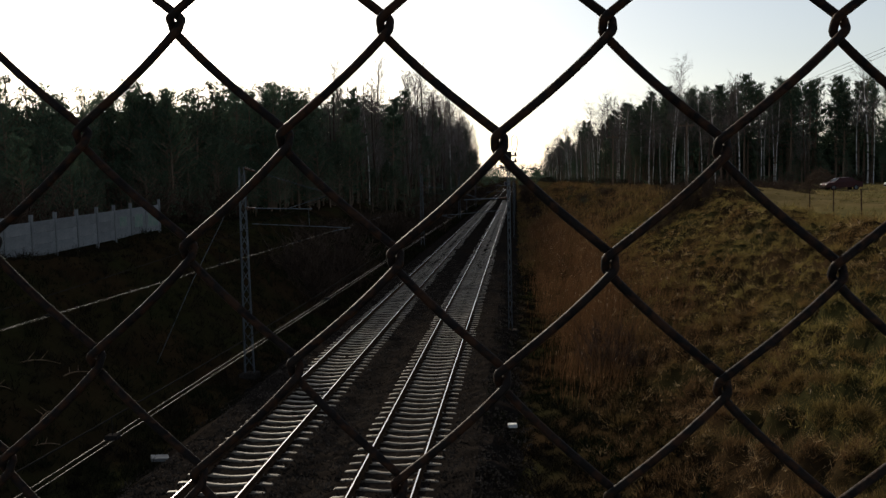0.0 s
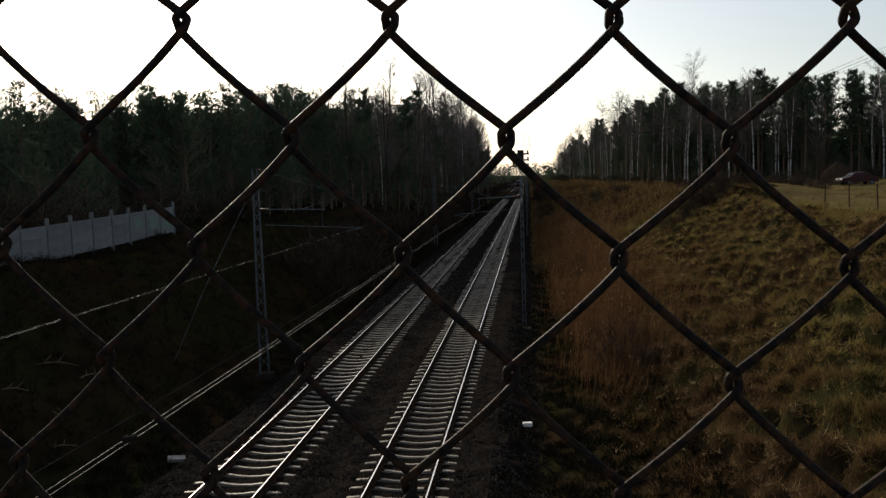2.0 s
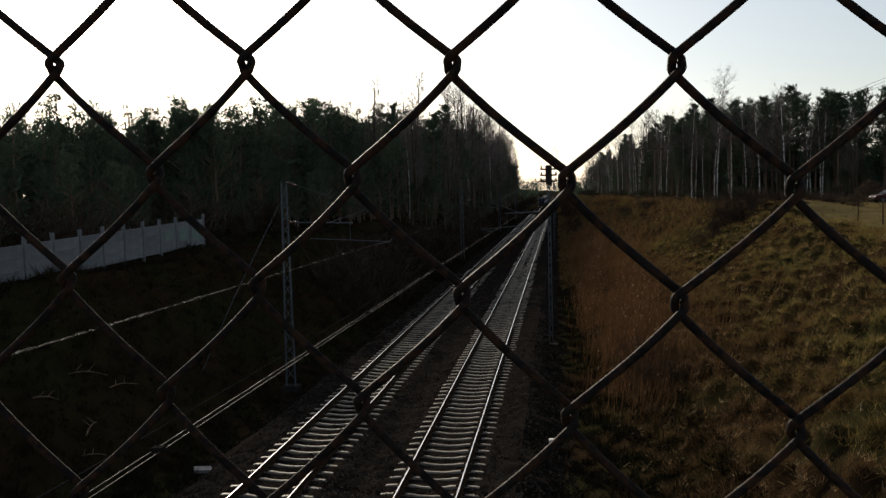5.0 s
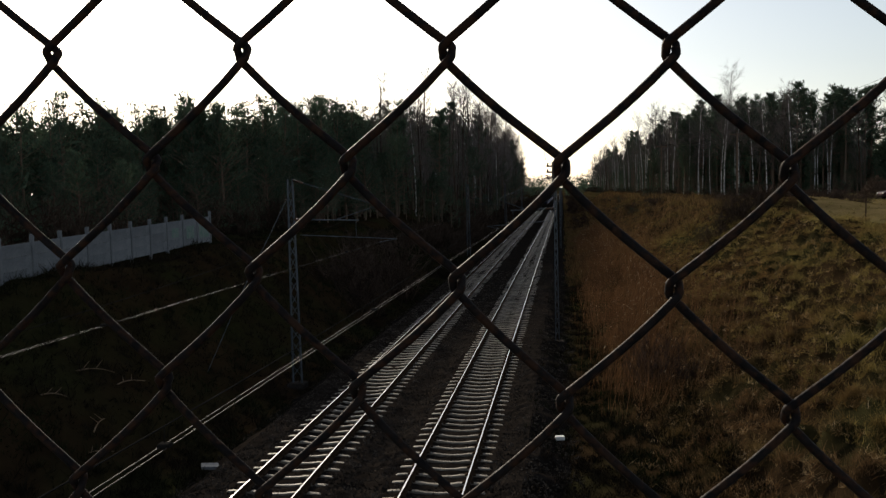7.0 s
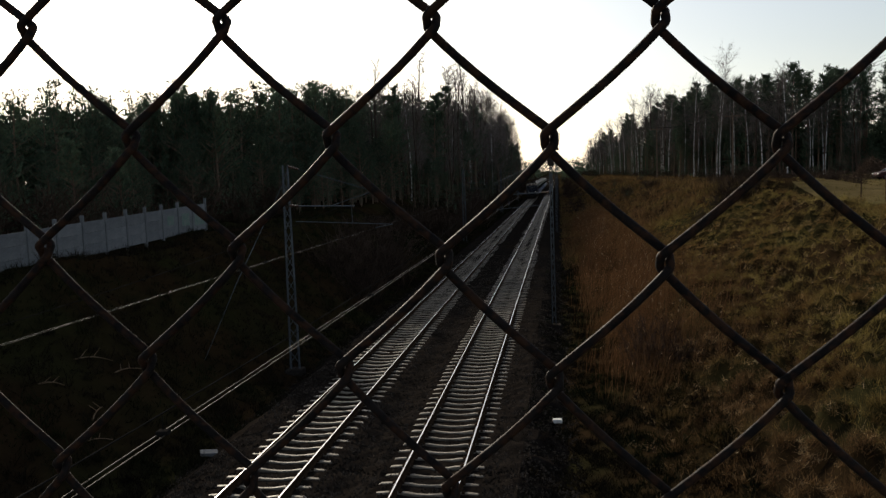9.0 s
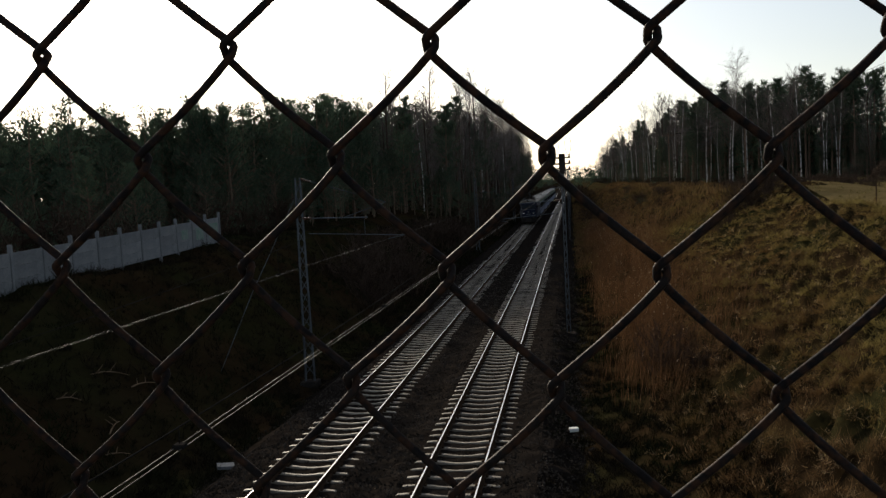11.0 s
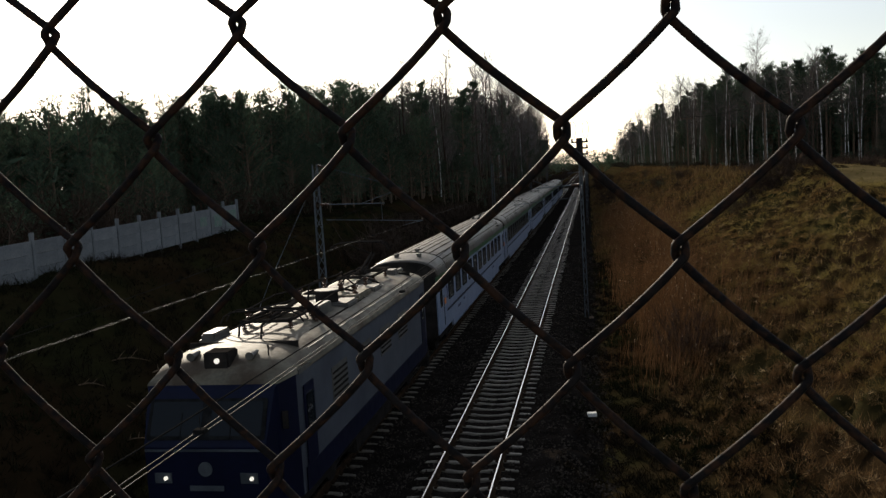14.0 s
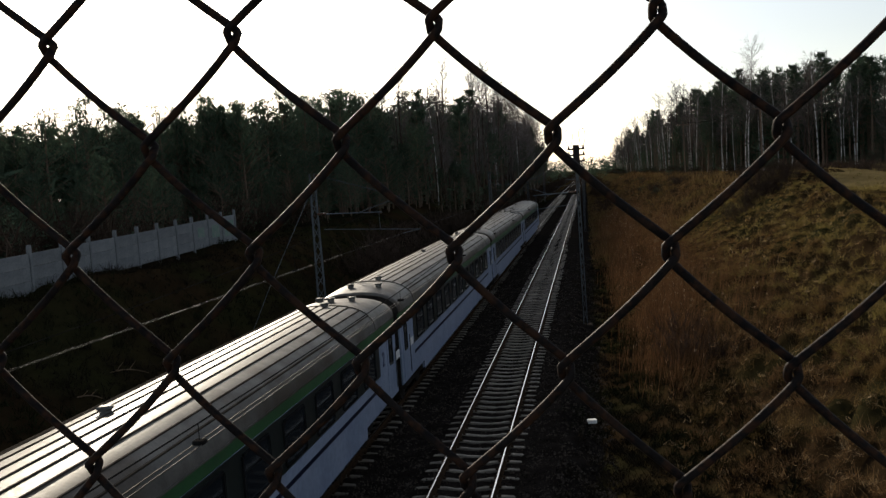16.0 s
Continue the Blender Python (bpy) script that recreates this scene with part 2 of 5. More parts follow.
def triangles(name, tri, m, slots=None):
    """One mesh out of an array of loose triangles (n, 3, 3), made fast."""
    tri = np.asarray(tri, np.float32)
    me = bpy.data.meshes.new(name)
    n = len(tri)
    me.vertices.add(n * 3)
    me.vertices.foreach_set("co", tri.reshape(-1))
    me.loops.add(n * 3)
    me.loops.foreach_set("vertex_index", np.arange(n * 3, dtype=np.int32))
    me.polygons.add(n)
    me.polygons.foreach_set("loop_start", np.arange(0, n * 3, 3, dtype=np.int32))
    for k in (m if isinstance(m, (list, tuple)) else [m]):
        me.materials.append(k)
    if slots is not None:
        me.polygons.foreach_set("material_index", np.asarray(slots, np.int32))
    me.update(calc_edges=True)
    return me


rng = np.random.default_rng(7)

# ---- ground ----
RIGHT_TRACK, LEFT_TRACK, GAUGE = -3.27, -7.35, 1.507
PROFILE_X = (-400, -60, -24, -19.2, -12.2, -10.6, 0.2, 1.6, 3.2, 5.5, 12.6, 15.0, 40.0, 400)
PROFILE_Z = (6.0, 5.0, 4.40, 4.22, -0.35, -0.75, -0.75, -0.55, -0.1, 1.0, 4.75, 5.05, 5.2, 6.0)


def lumps(x, y):
    return (0.22 * np.sin(0.55 * x + 1.3 * np.sin(0.21 * y)) * np.sin(0.43 * y + 0.7)
            + 0.12 * np.sin(1.7 * x + 0.9 * y) * np.sin(1.1 * y - 0.6 * x) + 0.06 * np.sin(3.9 * x) * np.sin(3.1 * y + x))


def height(x, y):
    x, y = np.asarray(x, float), np.asarray(y, float)
    z = np.interp(x, PROFILE_X, PROFILE_Z)
    rough = np.clip(np.minimum(np.abs(x + 5.3) - 6.5, 6) / 4, 0.0, 1.0)
    flat = np.where(x > 15, 0.35, 1.0)
    mound = 1.15 * np.exp(-((x - 16.5) / 5.0) ** 2 - ((y - 63) / 6.5) ** 2)          # a low earth mound at the field's corner
    bank = np.clip((x - 2.0) / 2.0, 0, 1) * np.clip((15.0 - x) / 2.0, 0, 1)
    return z + mound + lumps(x, y) * rough * flat + (0.05 + 0.46 * bank) * rough * tussocks(x, y) ** 1.6


def tussocks(x, y):
    """Uneven clumps about a metre across, from 0 to 1."""
    w = np.zeros_like(np.asarray(x, float))
    for k, (a, b, c) in enumerate(((4.1, 2.3, 0.4), (-2.7, 4.9, 1.9), (6.3, -3.6, 2.7), (1.4, 7.1, 4.2), (8.6, 5.2, 0.9))):
        w += np.sin(a * x + b * y + c + 1.3 * np.sin(0.7 * x - 0.5 * y + k)) / (1 + 0.25 * k)
    return np.clip(0.5 + 0.28 * w, 0, 1)


def lattice(xs, ys):
    gx, gy = np.meshgrid(xs, ys)
    v = np.stack([gx, gy, height(gx, gy)], -1).reshape(-1, 3)
    n = len(xs)
    f = [(j * n + i, j * n + i + 1, (j + 1) * n + i + 1, (j + 1) * n + i) for j in range(len(ys) - 1) for i in range(n - 1)]
    return v, f


xs = np.concatenate([[-2500, -1200, -500, -200, -100, -70], np.arange(-55, -12, 1.0), np.arange(-12, 2.9, 0.5), np.arange(3, 14, 0.28), np.arange(14, 60, 1.5), [75, 100, 200, 500, 1200, 2500]])
ys = np.concatenate([[-300, -100, -40], np.arange(-10, 8, 1.0), np.arange(8, 60, 0.32), np.arange(60, 100, 0.8), np.arange(100, 260, 3.0), [300, 400, 500, 700, 1000, 1600, 2600, 4500]])
v, f = lattice(xs, ys)
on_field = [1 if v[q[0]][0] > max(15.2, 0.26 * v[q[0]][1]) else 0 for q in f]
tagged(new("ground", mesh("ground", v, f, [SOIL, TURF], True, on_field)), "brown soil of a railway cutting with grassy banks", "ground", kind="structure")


# ---- the two tracks ----
def ballast_bed():
    y = np.concatenate([np.arange(-20, 60, 0.35), np.arange(60, 160, 1.5), np.arange(160, 900, 20.0)])
    x = np.concatenate([[-10.7, -10.2], np.arange(-9.5, -1.0, 0.22), [-0.95, -0.5, 0.1]])
    z = np.concatenate([[-0.85, -0.7], np.full(len(x) - 5, -0.186), [-0.25, -0.5, -0.85]])
    gx, gy = np.meshgrid(x, y)
    mid = (RIGHT_TRACK + LEFT_TRACK) / 2
    gz = np.tile(z, (len(y), 1)) + rng.normal(0, 0.013, gx.shape) - 0.12 * np.exp(-((gx - mid) / 0.45) ** 2)
    for c in (RIGHT_TRACK, LEFT_TRACK):
        gz -= 0.048 * np.clip((0.72 - np.abs(gx - c)) / 0.3, 0, 1)
    gz += 0.020 * np.clip((gy - 45) / 40, 0, 1)      # fuller between the sleepers farther on
    gx[:, -3:] += 0.16 * np.sin(0.9 * gy[:, -3:] + np.sin(2.3 * gy[:, -3:])) + rng.normal(0, 0.07, gx[:, -3:].shape)
    gx[:, :2] += 0.20 * np.sin(0.7 * gy[:, :2] + 1.4 * np.sin(1.9 * gy[:, :2])) + rng.normal(0, 0.08, gx[:, :2].shape)
    n = len(x)
    f = [(j * n + i, j * n + i + 1, (j + 1) * n + i + 1, (j + 1) * n + i) for j in range(len(y) - 1) for i in range(n - 1)]
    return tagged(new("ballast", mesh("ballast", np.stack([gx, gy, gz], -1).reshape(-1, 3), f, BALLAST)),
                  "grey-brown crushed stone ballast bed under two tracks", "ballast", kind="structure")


ballast_bed()


def stones():
    n = 44000
    y = 17 + 60 * rng.random(n) ** 1.7
    x = rng.uniform(-10.9, 0.45, n)
    keep = np.ones(n, bool)
    for c in (RIGHT_TRACK, LEFT_TRACK):
        keep &= ~((np.abs(x - c) < 1.3) & (rng.random(n) < 0.60))
    x, y = x[keep], y[keep]
    z = np.interp(x, [-10.7, -10.2, -9.5, -1.0, -0.4, 0.1, 0.45], [-0.74, -0.69, -0.186, -0.20, -0.51, -0.74, -0.72])
    mid = (RIGHT_TRACK + LEFT_TRACK) / 2
    z = z - 0.12 * np.exp(-((x - mid) / 0.45) ** 2)
    for c in (RIGHT_TRACK, LEFT_TRACK):
        z = z - 0.048 * np.clip((0.72 - np.abs(x - c)) / 0.3, 0, 1)
    n = len(x)
    base = np.array([[1, 0, 0], [0, 1, 0], [-1, 0, 0], [0, -1, 0], [0, 0, 1]], float)
    p = base[None] * rng.uniform(0.025, 0.055, (n, 5, 1)) + np.stack([x, y, z], -1)[:, None] + rng.normal(0, 0.006, (n, 5, 3))
    tri = np.concatenate([p[:, [a, b, 4]] for a, b in ((0, 1), (1, 2), (2, 3), (3, 0))])
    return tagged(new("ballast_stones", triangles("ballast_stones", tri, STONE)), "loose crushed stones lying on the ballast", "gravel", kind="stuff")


stones()


def sleeper_mesh():
    """A prestressed concrete sleeper with a lowered waist, 2.5 m long."""
    xs = [-1.25, -1.2, -0.95, -0.5, -0.28, 0, 0.28, 0.5, 0.95, 1.2, 1.25]
    zs = [-0.205, -0.172, -0.152, -0.160, -0.192, -0.206, -0.192, -0.160, -0.152, -0.172, -0.205]
    verts, faces = [], []
    for x, z in zip(xs, zs):
        w = 0.062 if abs(x) > 0.4 else 0.050
        verts += [(x, -w - 0.045, -0.36), (x, -w - 0.012, z - 0.02), (x, -w + 0.012, z), (x, w - 0.012, z), (x, w + 0.012, z - 0.02), (x, w + 0.045, -0.36)]
    for k in range(len(xs) - 1):
        for s in range(5):
            faces.append((k * 6 + s, k * 6 + s + 1, (k + 1) * 6 + s + 1, (k + 1) * 6 + s))
    faces += [(0, 1, 2, 3, 4, 5), tuple(len(verts) - 6 + i for i in (5, 4, 3, 2, 1, 0))]
    return mesh("sleeper", verts, faces, CONCRETE)


def clip_mesh():
    bm = bmesh.new()
    for s in (-1, 1):
        box(bm, s * 0.11 - 0.035, s * 0.11 + 0.035, -0.07, 0.07, -0.165, -0.125)
        rod(bm, (s * 0.10, -0.05, -0.12), (s * 0.075, 0.05, -0.115), 0.012, sides=6)
    return from_bm("rail_clip", bm, RAIL_SIDE)


def rail_mesh(y0, y1):
    sec = [(-0.075, -0.172), (-0.075, -0.16), (-0.012, -0.135), (-0.010, -0.05), (-0.036, -0.035), (-0.034, -0.008), (-0.017, 0.0),
           (0.017, 0.0), (0.034, -0.008), (0.036, -0.035), (0.010, -0.05), (0.012, -0.135), (0.075, -0.16), (0.075, -0.172)]
    ys = np.linspace(y0, y1, 40)
    n = len(sec)
    verts = [(x, y, z) for y in ys for x, z in sec]
    faces, slots = [], []
    for k in range(len(ys) - 1):
        for s in range(n - 1):
            faces.append((k * n + s, (k + 1) * n + s, (k + 1) * n + s + 1, k * n + s + 1))
            slots.append(1 if s == 6 else 0)
    return mesh("rail", verts, faces, [RAIL_SIDE, RAIL_TOP], slots=slots)


SLEEPER, CLIP, RAIL = sleeper_mesh(), clip_mesh(), rail_mesh(-20.0, 900.0)
sleeper_offset = 0.449


def track(cx, label, shift):
    t = empty("railway_track", label, "track", "tracks of the line", (cx, 0, 0))
    t["kind"] = "structure"
    for s in (-1, 1):
        under(new("rail", RAIL), t, "steel rail with a polished head").location.x = s * GAUGE / 2
    far = []
    src = np.array([v.co[:] for v in SLEEPER.vertices])
    quads = [tuple(p.vertices) for p in SLEEPER.polygons]
    for k in range(-20, 420):
        y = 15.0 + sleeper_offset + 0.6 * k + shift
        if 15.0 < y < 90:
            s = under(new("sleeper", SLEEPER), t)
            s.location = (rng.normal(0, 0.012), y + rng.normal(0, 0.012), rng.normal(0, 0.004))
            s.rotation_euler.z = rng.normal(0, 0.006)
            if y < 45:
                for side in (-1, 1):
                    under(new("rail_clip", CLIP), s).location.x = side * GAUGE / 2
        else:
            far.append((src + np.array([0, y, 0]), quads))
    v, f = joined(far)
    tagged(under(new("far_sleepers", mesh("far_sleepers", v, f, CONCRETE)), t), kind="stuff")
    return t


track(RIGHT_TRACK, "straight railway track on concrete sleepers beside reeds", 0.0)
track(LEFT_TRACK, "straight railway track on concrete sleepers carrying the train", 0.25)


# ---- chain-link fence on the bridge ----
NODE = Vector((-0.1144, 0.2821, 7.3637))       # a knot of the netting
ACROSS = Vector((0.07202, -0.00094, -0.00271)) / 2
DOWN = Vector((0.00074, -0.00005, -0.03809))
GIVE = Vector((-0.00013, 0, -0.00031))          # the netting is pulled a little longer row by row
WIRE_R = 0.00150


def knot(c, j):
    wob = 0.0003
    return NODE + ACROSS * c + DOWN * j + GIVE * min(j * j, 5 * abs(j)) + Vector((wob * math.sin(2.1 * c + 1.7 * j), 0, wob * math.sin(1.3 * c - 2.3 * j + 1)))


def zigzag(c, j0, j1):
    """The way of one bent wire of the netting, between the knots of the columns c and c + 1."""
    pts = []
    for j in range(j0, j1):
        a, b = (c, c + 1) if (c + j) % 2 == 0 else (c + 1, c)
        p, q = knot(a, j), knot(b, j + 1)
        s = 1 if b > a else -1
        face = s * 0.0021
        reach = 0.0015
        p, q = p + Vector((-s * reach, 0, 0)), q + Vector((s * reach, 0, 0))
        for f in (0, 0.02, 0.04, 0.06, 0.085, 0.115, 0.16, 0.24, 0.34, 0.45, 0.55, 0.66, 0.76, 0.84, 0.885, 0.915, 0.94, 0.96, 0.98):
            # straight legs with tight bends
            run = min(max((f - 0.05) / 0.90, 0), 1)
            run = 0.93 * run + 0.07 * (run * run * (3 - 2 * run))
            x = p.lerp(q, run)
            drop = p.z + (q.z - p.z) * f
            x.z = drop - 0.0016 * math.sin(math.pi * f)
            ease = math.sin(math.pi * min(f / 0.10, 1) / 2) if f < 0.10 else (math.sin(math.pi * min((1 - f) / 0.10, 1) / 2) if f > 0.90 else 1)
            x.y += face * ease
            pts.append(x[:])
    return pts


def fence():
    net = empty("chain_link_fence", "dark weathered chain-link fence netting on the bridge", "fence")
    for c in range(-8, 11):
        tube_part("wire", zigzag(c, -6, 28), WIRE_R, WIRE, net, sides=8)
    a, b = knot(-9, -6), knot(12, -6)
    part("top_rail", rod(bmesh.new(), a + Vector((-0.2, 0, 0.012)), b + Vector((0.2, 0, 0.012)), 0.016, sides=12), GALV, net)
    for x in (a.x - 0.2, b.x + 0.2):
        part("post", rod(bmesh.new(), (x, 0.28, 5.85), (x, 0.28, a.z + 0.03), 0.024, sides=12), GALV, net)


fence()
bm = boxed(-26, 20, -7.5, 0.42, 5.55, 5.85, 0.02)
box(bm, -26, 20, 0.18, 0.42, 5.851, 5.93, 0.01)
tagged(part("bridge_deck", bm, PANEL), "concrete road bridge deck across the cutting", "bridge", kind="structure")


# ---- overhead line ----
def span_curve(x, masts, z_mast, z_mid, y0, y1, step=2.0, stagger=0.0):
    pts = []
    for y in np.arange(y0, y1 + 0.01, step):
        k = max(i for i, m in enumerate(masts[:-1]) if m <= y or i == 0)
        f = (y - masts[k]) / (masts[k + 1] - masts[k])
        pts.append((x + stagger * math.cos(math.pi * (k + f)), y, z_mast - (z_mast - z_mid) * 4 * f * (1 - f)))
    return pts


RIGHT_MASTS = (-22, 42.5, 107, 171.5, 236, 300.5, 365)
LEFT_MASTS = (-31, 33.0, 97, 161, 225, 289, 353)


def catenary(x, masts, label, thick):
    line = empty("overhead_line", label, "overhead line", "overhead lines")
    for dx in (-0.035, 0.035):
        tube_part("contact_wire", [(x + dx, y, 5.27) for y in np.arange(-20, 361, 10.0)], thick, COPPER, line, "bright copper contact wire", 6)
    mess = span_curve(x, masts, 6.75, 5.42, masts[0], masts[-1] - 0.1)
    tube_part("messenger_cable", mess, 0.0065, DARKWIRE, line, "", 6)
    for k, (m0, m1) in enumerate(zip(masts[:-1], masts[1:])):
        if m0 > 120:
            break
        for f in (0.08, 0.2, 0.32, 0.44, 0.56, 0.68, 0.8, 0.92):
            y = m0 + f * (m1 - m0)
            z = 6.75 - 1.33 * 4 * f * (1 - f)
            bm = rod(bmesh.new(), (x, y, 5.27), (x, y, z), 0.004, sides=5)
            box(bm, x - 0.05, x + 0.05, y - 0.045, y + 0.045, 5.262, 5.30, 0.006)
            part("dropper", bm, DARKWIRE, line)


catenary(RIGHT_TRACK, RIGHT_MASTS, "double copper contact wire over the track beside the reeds", 0.0046)
catenary(LEFT_TRACK, LEFT_MASTS, "double copper contact wire over the train's track", 0.0030)


def insulator(bm, a, b, r=0.06):
    a, b = Vector(a), Vector(b)
    for k in range(5):
        p = a.lerp(b, (k + 0.5) / 5)
        d = (b - a) / 5 * 0.32
        rod(bm, p - d, p + d, r, r * 0.6, 10)
    return rod(bm, a, b, 0.02, sides=6)


def mast(x, y, side, top, label, horns, wide=1.0):
    """A lattice-and-channel steel mast at (x, y); side: the way to its track, -1 or 1."""
    m = empty("overhead_line_mast", label, "mast", "overhead line masts", (x, y, 0))
    for s in (-1, 1):
        bm = bmesh.new()
        rod(bm, (s * 0.19 * wide, 0, -0.9), (s * 0.10 * wide, 0, top), 0.045 * wide, 0.04 * wide, 4)
        part("leg", bm, GALV, m)
    bm = bmesh.new()
    n = 16
    for k in range(n):
        z0, z1 = -0.2 + (top) * k / n, -0.2 + (top) * (k + 1) / n
        w0, w1 = wide * (0.19 - 0.09 * k / n), wide * (0.19 - 0.09 * (k + 1) / n)
        s = 1 if k % 2 else -1
        rod(bm, (s * w0, 0.03, z0), (-s * w1, 0.03, z1), 0.016, sides=5)
        rod(bm, (-s * w0, -0.03, z0), (s * w1, -0.03, z1), 0.016, sides=5)
    part("lattice", bm, GALV, m)
    part("foundation", boxed(-0.35, 0.35, -0.35, 0.35, -1.0, -0.45, 0.03), UNDER, m, "dark concrete foundation block")
    reach = side * abs((RIGHT_TRACK if side < 0 else LEFT_TRACK) - x)
    tie = bmesh.new()
    rod(tie, (side * 0.55, 0, 7.72), (reach, 0, 6.75), 0.013, sides=7)
    part("top_tie", tie, GALV, m)
    part("tie_insulator", insulator(bmesh.new(), (side * 0.12, 0, 7.85), (side * 0.55, 0, 7.72)), CERAMIC, m, "brown ribbed insulator", True)
    arm = bmesh.new()
    rod(arm, (side * 0.5, 0, 6.24), (reach * 0.78, 0, 6.18), 0.024, sides=8)
    rod(arm, (reach * 0.5, 0, 6.20), (reach, 0, 6.75), 0.014, sides=6)
    part("cantilever_tube", arm, GALV, m)
    part("arm_insulator", insulator(bmesh.new(), (side * 0.1, 0, 6.26), (side * 0.5, 0, 6.24)), CERAMIC, m, "brown ribbed insulator", True)
    steady = bmesh.new()
    rod(steady, (side * 0.3, 0.1, 5.62), (reach * 1.2, 0.1, 5.40), 0.014, sides=6)
    rod(steady, (reach * 1.2, 0.1, 5.40), (reach, 0.1, 5.28), 0.012, sides=6)
    rod(steady, (reach * 0.74, 0.05, 6.18), (reach * 0.74, 0.1, 5.48), 0.010, sides=6)
    part("steady_arm", steady, GALV, m)
    if horns:
        bm = bmesh.new()
        for z in (top - 0.15, top - 0.45, top - 0.75):
            box(bm, -0.42, 0.42, -0.05, 0.05, z - 0.04, z + 0.04, 0.01)
            for s in (-1, 1):
                rod(bm, (s * 0.36, 0, z), (s * 0.36, 0, z + 0.16), 0.05, 0.035, 8)
        box(bm, -0.16, 0.16, -0.12, 0.12, top - 0.95, top + 0.05, 0.02)
        part("crossarm", bm, UNDER, m, "dark crossarms with insulators")
        for s, w in ((-1, 0.36), (1, 0.30)):
            loop = [(s * 0.32 + w * 0.5 * math.sin(a) * (1 - 0.3 * math.cos(a)) * 1.0, 0, top + 0.42 - 0.45 * math.cos(a)) for a in np.linspace(0, 2 * math.pi, 18)]
            tube_part("jumper_loop", loop, 0.011, DARKWIRE, m, "looped jumper cable", 6)
    return m


for k, y in enumerate(RIGHT_MASTS[1:5]):
    mast(-0.40, y, -1, 8.5, "grey lattice steel mast with crossarms and cable loops" if k == 0 else "grey lattice steel overhead line mast", k == 0, 0.48)
for k, y in enumerate(LEFT_MASTS[1:5]):
    mast(-10.95, y, 1, 7.9, "grey lattice steel mast with cantilever and stay at the slope's foot", False)
stay = empty("mast_stay", "thin steel stay wire of the mast at the slope's foot", "stay wire")
tube_part("stay_cable", [(-11.05, 33.0, 7.2), (-12.6, 31.4, 3.4), (-13.7, 30.3, 0.4)], 0.011, GALV, stay)


# ---- concrete panel fence on the left bank ----
def panel_fence():
    wall = empty("concrete_fence", "weathered precast concrete panel fence with posts, faint graffiti", "fence")
    p0, step, rise = Vector((-20.19, 29.63, 4.24)), Vector((-0.1, 2.0576, 0.04)), 0.04
    turn = math.atan2(step.y, step.x)
    post = from_bm("post", boxed(-0.07, 0.07, -0.07, 0.07, -0.35, 1.78, 0.012), PANEL)
    slab = from_bm("panel", boxed(-0.955, 0.955, -0.028, 0.028, -0.246, 0.246, 0.01), PANEL)
    for k in range(-11, 10):
        at = p0 + step * k
        o = under(new("post", post), wall)
        o.location, o.rotation_euler = at, (rng.normal(0, 0.012), rng.normal(0, 0.012), turn)
        if k == 9:
            break
        for r in range(3):
            o = under(new("panel", slab), wall)
            o.location = at + step / 2 + Vector((0, 0, 0.23 + 0.5 * r))
            o.rotation_euler = (0, -math.asin(rise / 2.06), turn)
    for k, w, h, r in ((6, 0.9, 0.5, 0.85), (7, 1.1, 0.7, 0.75), (8, 1.5, 0.9, 0.75)):
        at = p0 + step * (k + 0.5)
        g = under(new("graffiti", from_bm("graffiti", boxed(-w / 2, w / 2, -0.002, 0.002, -h / 2, h / 2), GRAFFITI)), wall, "faded green graffiti patch")
        g.location = at + Vector((0.034, 0, r))
        g.rotation_euler = (0, 0, turn)


panel_fence()


# ---- trees ----
def tufts(centres, size, blades, droop=0.0, width=0.16):
    """Loose needle blades round each centre."""
    n = len(centres)
    d = rng.normal(0, 1, (n, blades, 3))
    d[..., 2] = np.abs(d[..., 2]) * 0.9 - droop
    d /= np.linalg.norm(d, axis=-1, keepdims=True)
    s = np.cross(d, rng.normal(0, 1, d.shape))
    s /= np.linalg.norm(s, axis=-1, keepdims=True)
    ln = size * rng.uniform(0.6, 1.25, (n, blades, 1))
    c = np.asarray(centres)[:, None]
    a, b, t = c - s * ln * width - d * ln * 0.2, c + s * ln * width - d * ln * 0.2, c + d * ln
    return np.stack([a, b, t], 2).reshape(-1, 3, 3)


def limb_tris(a, b, r):
    d = b - a
    u = np.cross(d, [0.3, 0.5, 0.8])
    u /= np.linalg.norm(u) + 1e-9
    w = np.cross(d, u)
    w /= np.linalg.norm(w) + 1e-9
    out = []
    ring = [a + r * (math.cos(t) * u + math.sin(t) * w) for t in (0, 2.1, 4.2)]
    tip = [b + 0.45 * r * (math.cos(t) * u + math.sin(t) * w) for t in (0, 2.1, 4.2)]
    for k in range(3):
        q = (k + 1) % 3
        out += [(ring[k], ring[q], tip[q]), (ring[k], tip[q], tip[k])]
    return out


def trunk_mesh(h, r, m, lean=0.3, name="trunk"):
    n = 9
    ph = rng.uniform(0, 6, 2)
    pts = [(lean * math.sin(ph[0] + 2.2 * k / n) * k / n, lean * math.sin(ph[1] + 2.0 * k / n) * k / n, h * k / n - 0.3) for k in range(n + 1)]
    rad = [r * (1 - 0.86 * k / n) + 0.012 for k in range(n + 1)]
    v, f = tube(pts, rad, 7)
    return mesh(name, v, f, m, True), np.array(pts)


